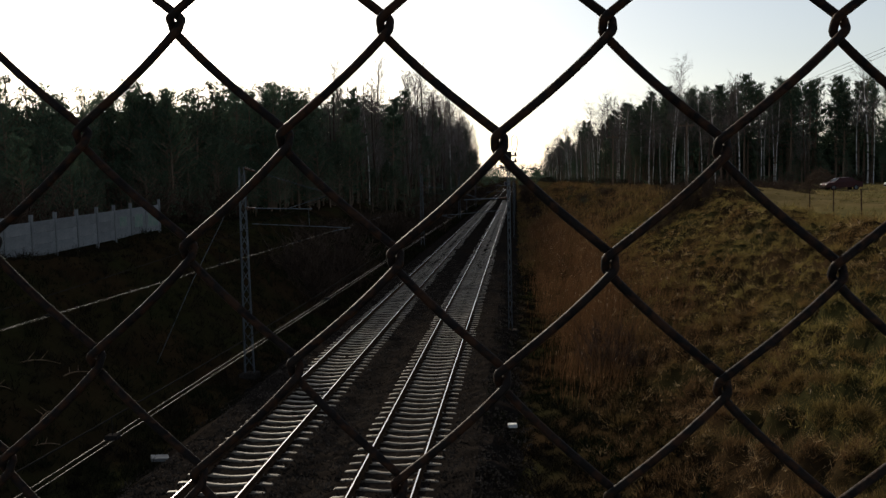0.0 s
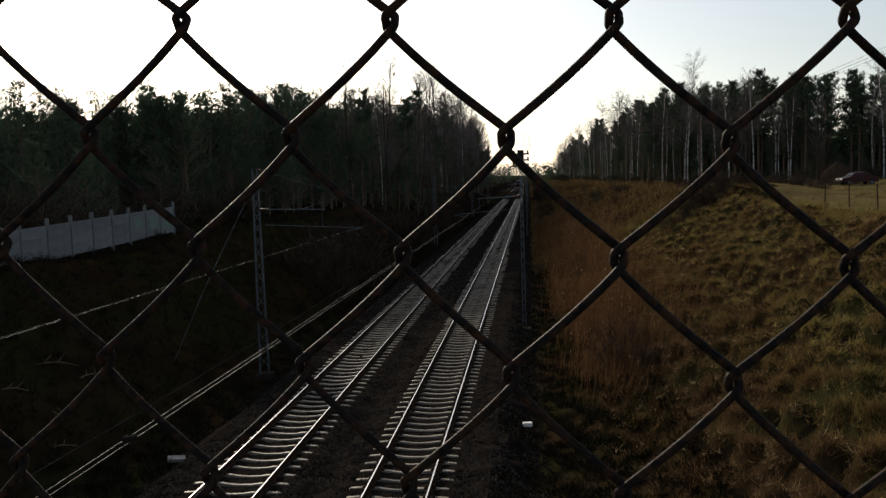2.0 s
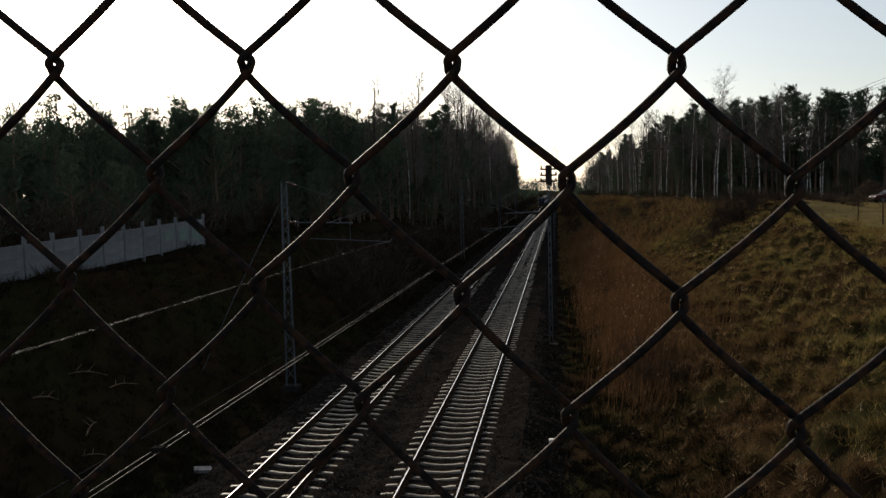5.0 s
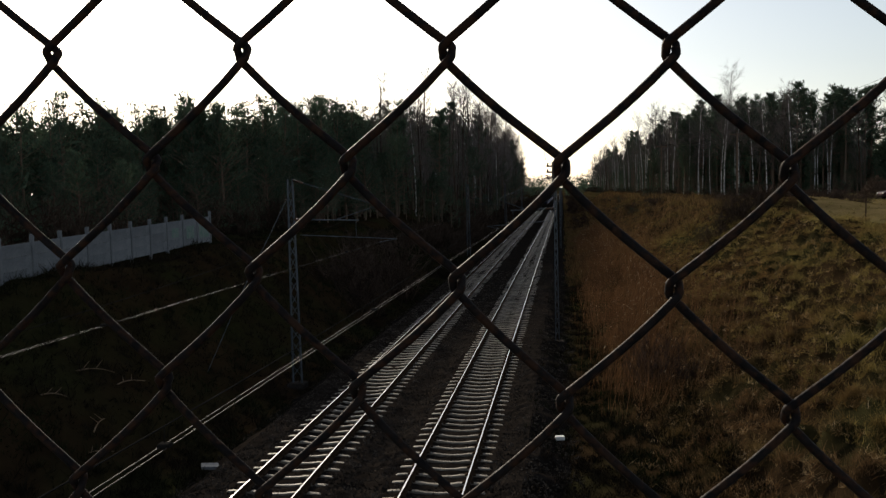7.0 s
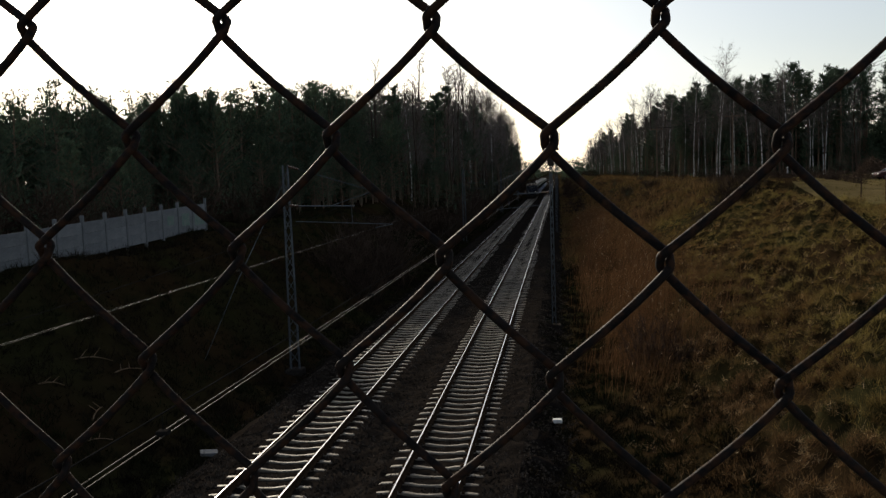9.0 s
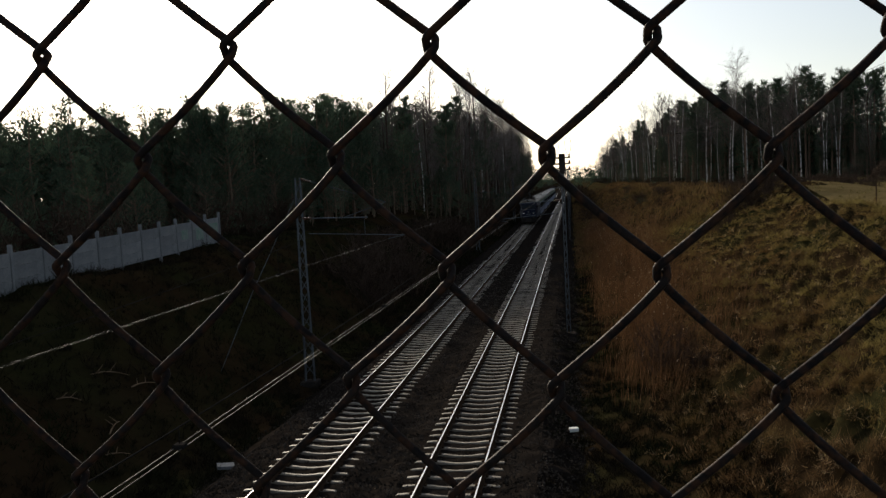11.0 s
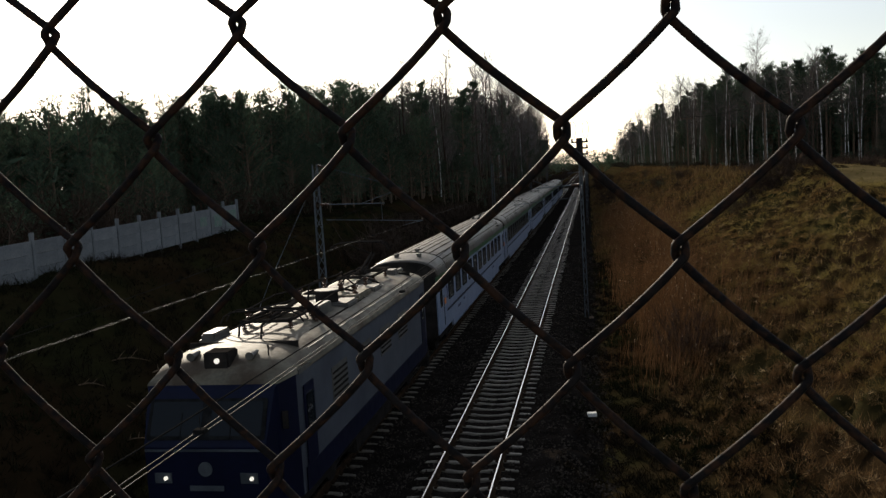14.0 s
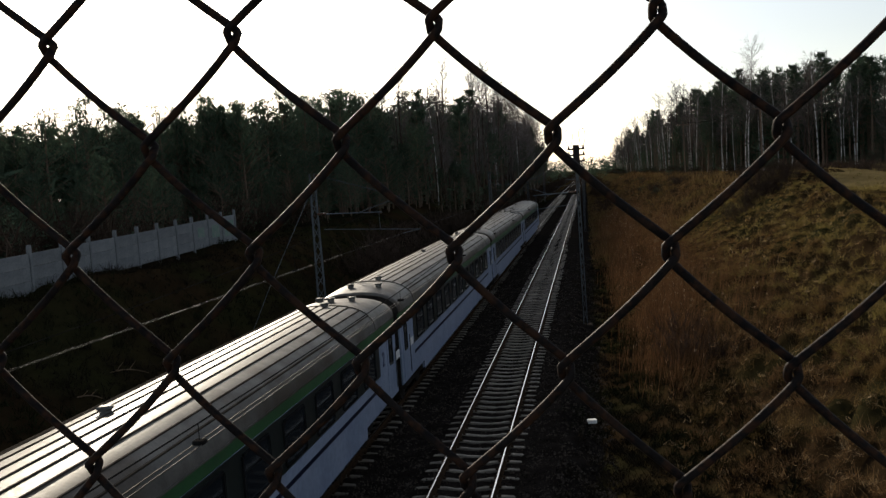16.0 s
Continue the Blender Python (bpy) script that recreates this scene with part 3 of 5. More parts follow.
def pine_proto(h, bare, spread, label, dense=1.0):
    """A pine of height h with whorled limbs, its crown from the share bare of the height upwards."""
    ob = empty("pine_tree", label, "tree", "woods along the line")
    tm, axis = trunk_mesh(h * 0.97, 0.012 * h + 0.03, BARK)
    under(new("trunk", tm), ob)
    limbs, centres = [], []
    z = bare * h
    while z < h * 0.985:
        f = (z / h - bare) / (1 - bare)
        reach = spread * h * (0.84 * (1 - f) ** 0.7 + 0.16) * min(1, 0.5 + 2.2 * f)
        for _ in range(rng.integers(3, 6)):
            a = rng.uniform(0, 2 * math.pi)
            L = reach * rng.uniform(0.5, 1.2)
            up = L * (rng.uniform(0.05, 0.5) + 0.7 * f)
            p0 = np.array([np.interp(z, axis[:, 2], axis[:, 0]), np.interp(z, axis[:, 2], axis[:, 1]), z])
            p1 = p0 + np.array([math.cos(a) * L, math.sin(a) * L, up])
            limbs += limb_tris(p0, p1, 0.012 + 0.012 * L)
            for s in np.linspace(0.3, 1.0, max(3, int(L / (0.30 - 0.19 * f) * dense))):
                centres.append(p0 + (p1 - p0) * s + rng.normal(0, 0.10 + 0.04 * L, 3))
                if f > 0.55:
                    centres.append(p0 + (p1 - p0) * s * rng.uniform(0.5, 1) + rng.normal(0, 0.14, 3))
        z += (0.05 - 0.012 * f) * h * rng.uniform(0.6, 1.15)
    centres.append(np.array([axis[-1, 0], axis[-1, 1], h * 0.98]))
    tri = tufts(np.array(centres), 0.027 * h + 0.02, 8, -0.45, 0.085)
    both = np.concatenate([tri, np.array(limbs)])
    slots = np.concatenate([np.zeros(len(tri)), np.ones(len(limbs))])
    under(new("crown", triangles("crown", both, [NEEDLES, BARK], slots)), ob, "dark green needle clumps")
    return ob


def bare_proto(h, name, label, bark, spread=0.2, start=0.35, twigs=1.0, trunk=0.010):
    """A leafless broadleaf tree with rising limbs and fine twigs."""
    ob = empty(name, label, "tree", "woods along the line")
    tm, axis = trunk_mesh(h * 0.98, trunk * h + 0.02, bark, 0.6)
    under(new("trunk", tm), ob, "whitish bark" if bark is BIRCH else "")
    tris = []
    for _ in range(int(46 * twigs)):
        z = h * (start + (1 - start) * rng.random() ** 0.8)
        a = rng.uniform(0, 2 * math.pi)
        f = (z / h - start) / (1 - start)
        L = spread * h * (1.05 - 0.75 * f) * rng.uniform(0.5, 1.1)
        p = np.array([np.interp(z, axis[:, 2], axis[:, 0]), np.interp(z, axis[:, 2], axis[:, 1]), z])
        d = np.array([math.cos(a) * 0.75, math.sin(a) * 0.75, rng.uniform(0.55, 1.3)])
        d /= np.linalg.norm(d)
        q = p + d * L
        tris += limb_tris(p, q, 0.008 + 0.005 * L)
        for _ in range(8):
            s = rng.uniform(0.25, 1)
            e = d + rng.normal(0, 0.45, 3)
            m = L * rng.uniform(0.25, 0.5)
            b = p + (q - p) * s
            t = b + e * m
            tris += limb_tris(b, t, 0.006)[:2]
            for _ in range(5):
                g = e + rng.normal(0, 0.5, 3)
                u = b + (t - b) * rng.uniform(0.3, 1)
                w = np.cross(g, rng.normal(0, 1, 3))
                w /= np.linalg.norm(w)
                tris.append((u - w * 0.006, u + w * 0.006, u + (g - np.array([0, 0, 0.25])) * m * 0.75))
    under(new("crown", triangles("crown", np.array(tris), TWIG)), ob, "fine leafless branches")
    return ob


def bush_proto(h, label, leafy=False):
    ob = empty("bush", label, "bush", "bushes")
    tris = []
    for _ in range(60):
        a, o = rng.uniform(0, 2 * math.pi), rng.normal(0, 0.25 * h, 2)
        p = np.array([o[0], o[1], -0.1])
        q = p + np.array([math.cos(a) * 0.5, math.sin(a) * 0.5, rng.uniform(0.5, 1.0)]) * h
        tris += limb_tris(p, q, 0.012)[:4]
        for _ in range(9):
            b = p + (q - p) * rng.uniform(0.3, 1)
            g = rng.normal(0, 1, 3) + [0, 0, 0.8]
            w = np.cross(g, rng.normal(0, 1, 3))
            w /= np.linalg.norm(w)
            tris.append((b - w * 0.012, b + w * 0.012, b + g * h * 0.18))
    under(new("crown", triangles("crown", np.array(tris), BRUSH)), ob)
    if leafy:
        c = rng.normal(0, 0.30, (260, 3)) * h + np.array([0, 0, 0.5 * h])
        c = c[c[:, 2] > 0.05]
        under(new("foliage", triangles("foliage", tufts(c, 0.085 * h, 8, -0.2, 0.075), NEEDLES)), ob, "dark evergreen foliage")
    return ob


PINES = [pine_proto(10, b, s, "dark green pine in dense woods", d) for b, s, d in ((0.12, 0.26, 1.0), (0.2, 0.22, 1.1), (0.08, 0.30, 0.9))]
TALL = [pine_proto(18, 0.42, 0.17, "tall dark green pine with a bare lower trunk"), pine_proto(18, 0.3, 0.19, "tall dark green pine in the wood's edge")]
BIRCHES = [bare_proto(15, "birch_tree", "leafless birch with a whitish trunk at the wood's edge", BIRCH, sp, st, 1.0, 0.0045)
           for sp, st in ((0.20, 0.34), (0.18, 0.42), (0.23, 0.30))]
BARES = [bare_proto(14, "bare_tree", "leafless grey-brown broadleaf tree", BRUSH, sp, 0.15, 1.6) for sp in (0.26, 0.2)]
BUSHES = [bush_proto(1.6, "brown leafless brushwood bush"), bush_proto(1.5, "dark evergreen bush at the wood's edge", True)]
used = set()


DEEP = {}


def plant(proto, x, y, h, own, behind=False):
    """Set a tree of height h on the ground; the first use of a prototype is the prototype itself."""
    s = h / own
    if behind:
        lot = DEEP.setdefault(proto.name, [])
        lot.append((x, y, float(height(x, y)), rng.uniform(0, 6.28), s))
        return None
    m = Matrix.Translation((x, y, float(height(x, y)))) @ Matrix.Rotation(rng.uniform(0, 6.28), 4, "Z") @ Matrix.Diagonal((s, s, s * rng.uniform(0.95, 1.05), 1))
    if proto.name in used:
        return copy_thing(proto, m)
    used.add(proto.name)
    proto.matrix_basis = m
    return proto


def left_edge(y):
    return float(np.interp(y, (20, 52, 75, 105, 125, 330, 520), (-24.0, -24.5, -22.0, -18.0, -15.5, -14.5, -13.5)))


def left_top(y):
    return float(np.interp(y, (25, 45, 60, 90, 130, 200, 320), (11.2, 12.3, 12.9, 16.1, 20.8, 23.0, 23.0)))


y = 24.0
while y < 330:                                    # the wood on the left, row by row from its edge
    for row in range(4 if y < 130 else 3):
        x = left_edge(y) - row * 3.4 - rng.uniform(0, 2.2)
        top = left_top(y) + rng.normal(0, 0.55) + 0.35 * row - (1.2 if row == 0 else 0)
        h = top - float(height(x, y))
        k = rng.random()
        if y > 105 and k < 0.55:
            plant(BARES[rng.integers(2)] if k < 0.4 else BIRCHES[rng.integers(3)], x, y, h * rng.uniform(0.88, 1.08), 14 if k < 0.4 else 15, row > 1)
        elif y > 120 and k < 0.7:
            plant(TALL[rng.integers(2)], x, y, h, 18, row > 1)
        else:
            plant(PINES[rng.integers(3)], x, y, h * (0.9 if y > 105 else 1), 10, row > 1)
    y += rng.uniform(1.5, 2.6) if y < 110 else rng.uniform(2.6, 5.0)
for x, y, top in ((-26.0, 59.0, 16.8), (-27.8, 60.5, 17.6), (-29.3, 61, 16.8), (-32.6, 59, 15.8), (-34.8, 60, 16.8), (-37.0, 60.5, 16.4), (-39.5, 61, 16.8), (-43.0, 61, 17.2), (-46.0, 62, 16.6), (-49.0, 63, 17.2), (-52.5, 64, 17.0)):
    for dx, dy, less in ((0, 0, 0), (0.9, 0.8, 0.5), (-1.0, 0.5, 0.7), (0.3, 1.6, 1.2)):
        plant(PINES[2 if dx else 0], x + dx, y + dy, top - less - float(height(x, y)), 10)
for k in range(30):                               # young pines along the foot of the wood
    y = 66 + 4.6 * k + rng.uniform(-1, 1)
    plant(PINES[k % 3], left_edge(y) + rng.uniform(0, 1.2), y, rng.uniform(3.5, 7.5), 10)
plant(TALL[1], -20.5, 104, 15.6, 18)
plant(BARES[0], -21.5, 101, 13.6, 14)
plant(BIRCHES[0], -17.2, 138, 17.5, 15)
plant(BIRCHES[2], -16.5, 147, 18.5, 15)


EDGE = [(85, 102), (58, 118), (35, 132), (21.5, 160), (16.5, 200), (14.0, 300), (13.0, 450)]
for (x0, y0), (x1, y1) in zip(EDGE[:-1], EDGE[1:]):
    ln = math.hypot(x1 - x0, y1 - y0)
    gap = 2.4 if y1 < 210 else 6.0
    nx, ny = (y1 - y0) / ln, -(x1 - x0) / ln       # towards the wood's inside
    if nx < 0:
        nx, ny = -nx, -ny
    for k in range(int(ln / gap)):
        for row in range(5 if y1 < 210 else 3):
            f = (k + rng.random()) * gap / ln
            o = row * 3.2 + rng.uniform(0, 2)
            x, y = x0 + (x1 - x0) * f + nx * o, y0 + (y1 - y0) * f + ny * o
            far = float(np.interp(y, (102, 118, 160, 200, 300, 450), (12.2, 14.1, 16.6, 16.2, 14.6, 12.6)))
            h = far * rng.uniform(0.94, 1.05)
            k3 = rng.random()
            if row == 0 and k3 < 0.75:
                plant(BIRCHES[rng.integers(3)] if k3 < 0.5 else BARES[rng.integers(2)], x, y, h * rng.uniform(0.72, 1.0), 15)
            elif row == 1 and k3 < 0.22:
                plant(BIRCHES[rng.integers(3)], x, y, h * rng.uniform(0.98, 1.07), 15)
            elif row < 3 and k3 > 0.7:
                plant(PINES[rng.integers(3)], x, y, h * rng.uniform(0.45, 0.85), 10)
            else:
                plant(TALL[rng.integers(2)], x, y, h * 1.03, 18, row > 2)
        if rng.random() < 0.7:
            f = (k + rng.random()) * gap / ln
            plant(BUSHES[1], x0 + (x1 - x0) * f - nx * 1.0, y0 + (y1 - y0) * f - ny * 1.0, rng.uniform(1.2, 2.6), 1.5)


def far_woods(name, label, spots, size=1.15, material=NEEDLES):
    c, tall = [], []
    for x, y, z0, h in spots:
        n = 24
        t = rng.random(n) ** 0.8
        w = (1 - t) * 0.28 * h + 0.3
        c.append(np.stack([x + rng.normal(0, 1, n) * w, y + rng.normal(0, 1, n) * w, z0 + h * t], -1))
    tri = tufts(np.concatenate(c), size, 4, 0.0, 0.17 if size > 1 else 0.09)
    tagged(new(name, triangles(name, tri, material)), label, "woods", kind="stuff")


spots = []
for _ in range(460):                              # the wood closing the view far down the line, and the deep woods on both sides
    x = rng.uniform(-90, 170)
    spots.append((x, rng.uniform(820, 960), 3, rng.uniform(11, 18)))
for _ in range(240):                              # woods on both sides that narrow towards the far end
    side = rng.random() < 0.6
    y = rng.uniform(430, 700)
    spots.append((rng.uniform(3, 60) if side else rng.uniform(-60, -14), y, 2, rng.uniform(5, 11)))
for _ in range(1500):
    y = 25 + 395 * rng.random() ** 1.4
    spots.append((left_edge(y) - 9 - rng.uniform(0, 22), y, 4.2, max(left_top(y) - 5.0, 5) * rng.uniform(0.85, 1.0)))
for _ in range(900):
    f = rng.random()
    k = rng.integers(0, 6)
    (x0, y0), (x1, y1) = EDGE[k], EDGE[k + 1]
    x, y = x0 + (x1 - x0) * f + 9 + rng.uniform(0, 25), y0 + (y1 - y0) * f + rng.uniform(6, 24)
    spots.append((x, y, 5, rng.uniform(5, 11)))

for _ in range(260):                              # understorey that closes the wood behind its first rows
    spots.append((rng.uniform(30, 140), rng.uniform(142, 200), 5, rng.uniform(6, 9.5)))


def deep_woods():
    """The inner rows of the woods, past those whose trees can be told apart."""
    for proto, lot in list(DEEP.items()):
        crown = next(o for o in bpy.data.objects[proto].children if o.name.startswith("crown"))
        trunk = next(o for o in bpy.data.objects[proto].children if o.name.startswith("trunk"))
        parts = []
        for ob in (crown, trunk):
            ob.data.calc_loop_triangles()
            co = np.empty(len(ob.data.vertices) * 3, np.float32)
            ob.data.vertices.foreach_get("co", co)
            idx = np.empty(len(ob.data.loop_triangles) * 3, np.int32)
            ob.data.loop_triangles.foreach_get("vertices", idx)
            slot = np.empty(len(ob.data.loop_triangles), np.int32)
            ob.data.loop_triangles.foreach_get("material_index", slot)
            parts.append((co.reshape(-1, 3)[idx].reshape(-1, 3, 3), slot))
        mats = list(crown.data.materials) + [trunk.data.materials[0]]
        thin = rng.random(len(parts[0][0])) < 0.33
        parts[0] = (parts[0][0][thin], parts[0][1][thin])
        base = np.concatenate([parts[0][0], parts[1][0]])
        slots = np.concatenate([parts[0][1], parts[1][1] + len(mats) - 1])
        out = []
        for x, y, z, a, k in lot:
            turn = np.array([[math.cos(a), -math.sin(a), 0], [math.sin(a), math.cos(a), 0], [0, 0, 1]])
            out.append(base @ turn.T * k + np.array([x, y, z]))
        tagged(new("inner_woods", triangles("inner_woods", np.concatenate(out), mats, np.tile(slots, len(lot)))),
               "dense dark inner rows of the woods", "woods", kind="stuff")


deep_woods()
scrub = []
for _ in range(620):                              # scrub along both sides far down the line
    side = rng.random() < 0.55
    scrub.append((rng.uniform(1.5, 14) if side else rng.uniform(-15, -11), rng.uniform(130, 640), 0.3, rng.uniform(1.0, 2.8)))
far_woods("far_woods", "dense dark woods in the distance", spots)
far_woods("far_scrub", "brown leafless scrub along the line in the distance", scrub, 0.6, BRUSH)


# ---- ground cover ----
def blades(x, y, z, tall, width, lean, count):
    """Loose upright blades in clumps: one triangle each, count a clump."""
    n = len(x)
    o = rng.normal(0, 1, (n, count, 2)) * (tall * 0.22)[:, None, None]
    base = np.stack([x[:, None] + o[..., 0], y[:, None] + o[..., 1], np.repeat(z[:, None], count, 1) - 0.03], -1)
    h = (tall[:, None] * rng.uniform(0.5, 1.15, (n, count)))[..., None]
    d = np.concatenate([rng.normal(0, lean, (n, count, 2)) + np.array([0.12, -0.1]), np.ones((n, count, 1))], -1)
    d /= np.linalg.norm(d, axis=-1, keepdims=True)
    a = rng.uniform(0, 2 * np.pi, (n, count))
    s = np.stack([np.cos(a), np.sin(a), np.zeros_like(a)], -1) * width * rng.uniform(0.6, 1.4, (n, count, 1))
    return np.stack([base - s, base + s, base + d * h], 2).reshape(-1, 3, 3)


def scatter(n, x0, x1, y0, y1, power=1.6):
    return rng.uniform(x0, x1, n), y0 + (y1 - y0) * rng.random(n) ** power


def cover(name, label, n, area, tall, width, lean, count, m, clump=None):
    x, y = scatter(n, *area)
    if clump is not None:
        keep = clump(x, y)
        x, y = x[keep], y[keep]
    z = np.maximum(height(x, y), np.interp(x, (-1.0, -0.95, -0.5, 0.1, 0.2), (-0.20, -0.27, -0.52, -0.85, -9)) if name == "verge_weeds" else -9)
    t = rng.uniform(*tall, len(x)) * (0.25 + 1.3 * tussocks(x, y))
    tagged(new(name, triangles(name, blades(x, y, z, t, width, lean, count), m)), label, "grass", kind="stuff")


def clumped(x, y):
    patch = 0.5 + 0.5 * np.sin(0.55 * x + 0.31 * y + 1.2 * np.sin(0.23 * y)) * np.sin(0.47 * y - 0.8 * x)
    return rng.random(len(x)) < (0.05 + 1.1 * tussocks(x, y) ** 1.6) * (0.35 + 0.85 * patch)


cover("bank_grass", "olive and straw-coloured tussock grass on the sunlit bank", 34000, (6.2, 14.8, 10, 75), (0.14, 0.36), 0.0065, 1.0, 14, OLIVE, clumped)
cover("lower_bank_grass", "rusty brown dry grass low on the bank", 24000, (2.6, 7.4, 10, 75), (0.14, 0.36), 0.0065, 1.0, 14, GRASS, clumped)
cover("far_bank_grass", "dry brown grass farther along the bank", 20000, (0.3, 22.0, 68, 260, 1.3), (0.3, 0.7), 0.03, 0.6, 7, GRASS)
cover("field_grass", "short pale grass of the field above the bank", 14000, (13.5, 60, 22, 125, 1.0), (0.08, 0.2), 0.022, 0.5, 8, FIELD, lambda x, y: x > 0.26 * y)
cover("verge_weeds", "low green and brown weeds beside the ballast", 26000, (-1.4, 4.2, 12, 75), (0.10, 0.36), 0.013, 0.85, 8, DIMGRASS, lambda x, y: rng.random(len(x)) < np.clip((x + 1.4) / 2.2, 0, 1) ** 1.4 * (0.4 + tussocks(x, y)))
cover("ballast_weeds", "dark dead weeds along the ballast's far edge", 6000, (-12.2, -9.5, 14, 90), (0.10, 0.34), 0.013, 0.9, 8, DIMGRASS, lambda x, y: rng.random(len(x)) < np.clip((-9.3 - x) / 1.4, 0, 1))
# the slope lies in the wood's shade; part of that is in this colour
cover("slope_undergrowth", "dead brown undergrowth, the slope's shade mixed into its colour", 18000, (-24, -10.3, 14, 80, 1.4), (0.15, 0.5), 0.014, 0.9, 8, DIMGRASS)
cover("far_slope_undergrowth", "farther dead undergrowth, the slope's shade mixed into its colour", 7000, (-18, -10.4, 75, 240, 1.2), (0.3, 0.8), 0.03, 0.7, 7, DIMGRASS)


x, y = scatter(4200, 1.8, 13.0, 11, 62, 1.5)
keep = tussocks(x, y) > 0.45
x, y = x[keep], y[keep]
tagged(new("straw_tufts", triangles("straw_tufts", blades(x, y, height(x, y) + 0.02, rng.uniform(0.14, 0.38, len(x)), 0.0045, 1.3, 9), STRAW)),
       "pale bent straw tufts among the grass", "grass", kind="stuff")


def reeds():
    n = 15000
    x = 3.9 + rng.normal(0, 1.5, n)
    y = 26 + 100 * rng.random(n) ** 1.35 + rng.normal(0, 3, n)
    thick = np.sin(0.9 * x + 0.35 * y) * np.sin(0.5 * y - 0.8 * x) > rng.uniform(-0.9, 0.3, n)
    ok = (x > 1.3) & thick & (y > 27) & (rng.random(n) < (y - 26) / 16)
    x, y = x[ok], y[ok]
    z = height(x, y)
    tall = rng.uniform(0.8, 2.0, len(x))
    stalks = blades(x, y, z, tall, 0.0065, 0.17, 6)
    tagged(new("reed_bed", triangles("reed_bed", stalks, REED)), "tall rust-brown dry reeds along the ditch", "reeds", kind="stuff")
    pick = rng.random(len(x)) < 0.13
    c = np.stack([x[pick] + rng.normal(0, 0.1, pick.sum()), y[pick], z[pick] + tall[pick] * rng.uniform(0.8, 1.0, pick.sum())], -1)
    tagged(new("reed_plumes", triangles("reed_plumes", tufts(c, 0.09, 4, -1.8, 0.045), PLUME)), "pale feathery seed heads of the reeds", "reeds", kind="stuff")


reeds()
# the first six stand in for the dark hollow in the bank
for x, y, h in ((10.6, 57, 1.6), (11.8, 58, 1.8), (9.6, 56.5, 1.4), (12.6, 59, 1.7), (11.2, 60, 1.7), (13.4, 60, 1.4), (3.0, 31, 1.3), (3.4, 33, 1.5), (4.0, 29.5, 1.2)):
    plant(BUSHES[0], x, y, h, 1.6)
for _ in range(34):
    x = rng.uniform(13, 24)
    plant(BUSHES[0], x, 58 + 0.55 * x + rng.normal(0, 2.5), rng.uniform(0.5, 1.1), 1.6)
for _ in range(34):
    y = rng.uniform(76, 112)
    plant(BUSHES[0], rng.uniform(14.0, 0.31 * y), y, rng.uniform(0.6, 1.4), 1.6)
for _ in range(40):
    y = rng.uniform(70, 190)
    plant(BUSHES[int(rng.random() < 0.2)], rng.uniform(9, 16), y + 25, rng.uniform(0.6, 1.5), 1.6)
for _ in range(36):
    y = rng.uniform(50, 150)
    plant(BUSHES[0], rng.uniform(-17, -11.8), y, rng.uniform(1.2, 3.2), 1.6)
for _ in range(30):
    y = rng.uniform(27, 70)
    plant(BUSHES[int(rng.random() < 0.6)], left_edge(y) + rng.uniform(-1.5, 0.6), y, rng.uniform(1.6, 3.5), 1.6)


# ---- small things beside the line ----
def slab(x, y, z, sx, sy, sz, turn, name, label, m):
    ob = part(name, boxed(-sx / 2, sx / 2, -sy / 2, sy / 2, -0.05, sz, 0.012), m)
    ob.location, ob.rotation_euler = (x, y, z), turn
    return tagged(ob, label, name.replace("_", " "))


slab(-0.22, 26.0, -0.50, 0.29, 0.20, 0.065, (0, 0, 0.1), "marker_block", "small white-painted concrete marker block beside the track", WHITE)
slab(-10.4, 23.0, -0.62, 0.5, 0.32, 0.05, (0.10, 0.12, 0.5), "concrete_slab", "grey concrete slab lying beside the ballast", PANEL)


def dead_limb(x, y, ln, turn):
    ob = empty("fallen_branch", "pale dead branch lying on the shaded slope", "branch", "fallen branches", (x, y, float(height(x, y)) + 0.06))
    pts = [(ln * (f - 0.5), 0.18 * ln * math.sin(2.3 * f + turn), 0.10 * ln * math.sin(3.1 * f)) for f in np.linspace(0, 1, 9)]
    tube_part("stem", pts, [0.032 * (1 - 0.75 * f) for f in np.linspace(0, 1, 9)], DEADWOOD, ob, sides=6)
    for k in (3, 5):
        p = pts[k]
        tube_part("side_shoot", [p, (p[0] + 0.12 * ln, p[1] + 0.16 * ln, p[2] + 0.14 * ln)], [0.014, 0.005], DEADWOOD, ob, sides=5)
    ob.rotation_euler.z = turn


for x, y, ln, a in ((-15.2, 24.8, 1.6, 0.4), (-14.2, 25.6, 1.1, 1.2), (-13.6, 22.6, 1.3, 2.2), (-14.9, 22.2, 1.0, 0.1), (-12.9, 21.3, 0.9, 0.9)):
    dead_limb(x, y, ln, a)


def field_fence():
    f = empty("field_fence", "thin rusty post and wire fence at the field's edge", "fence")
    spots = [(16.4 + 0.05 * k, 34.4 + 3.8 * k) for k in range(5)]
    tops = []
    for x, y in spots:
        z = float(height(x, y))
        part("post", rod(bmesh.new(), (x, y, z - 0.3), (x + rng.normal(0, 0.03), y, z + 1.3), 0.035, 0.03, 7), POSTWOOD, f)
        tops.append((x, y, z))
    for h in (0.65, 1.15):
        tube_part("strand", [(x, y, z + h) for x, y, z in tops], 0.004, DARKWIRE, f, sides=4)


field_fence()


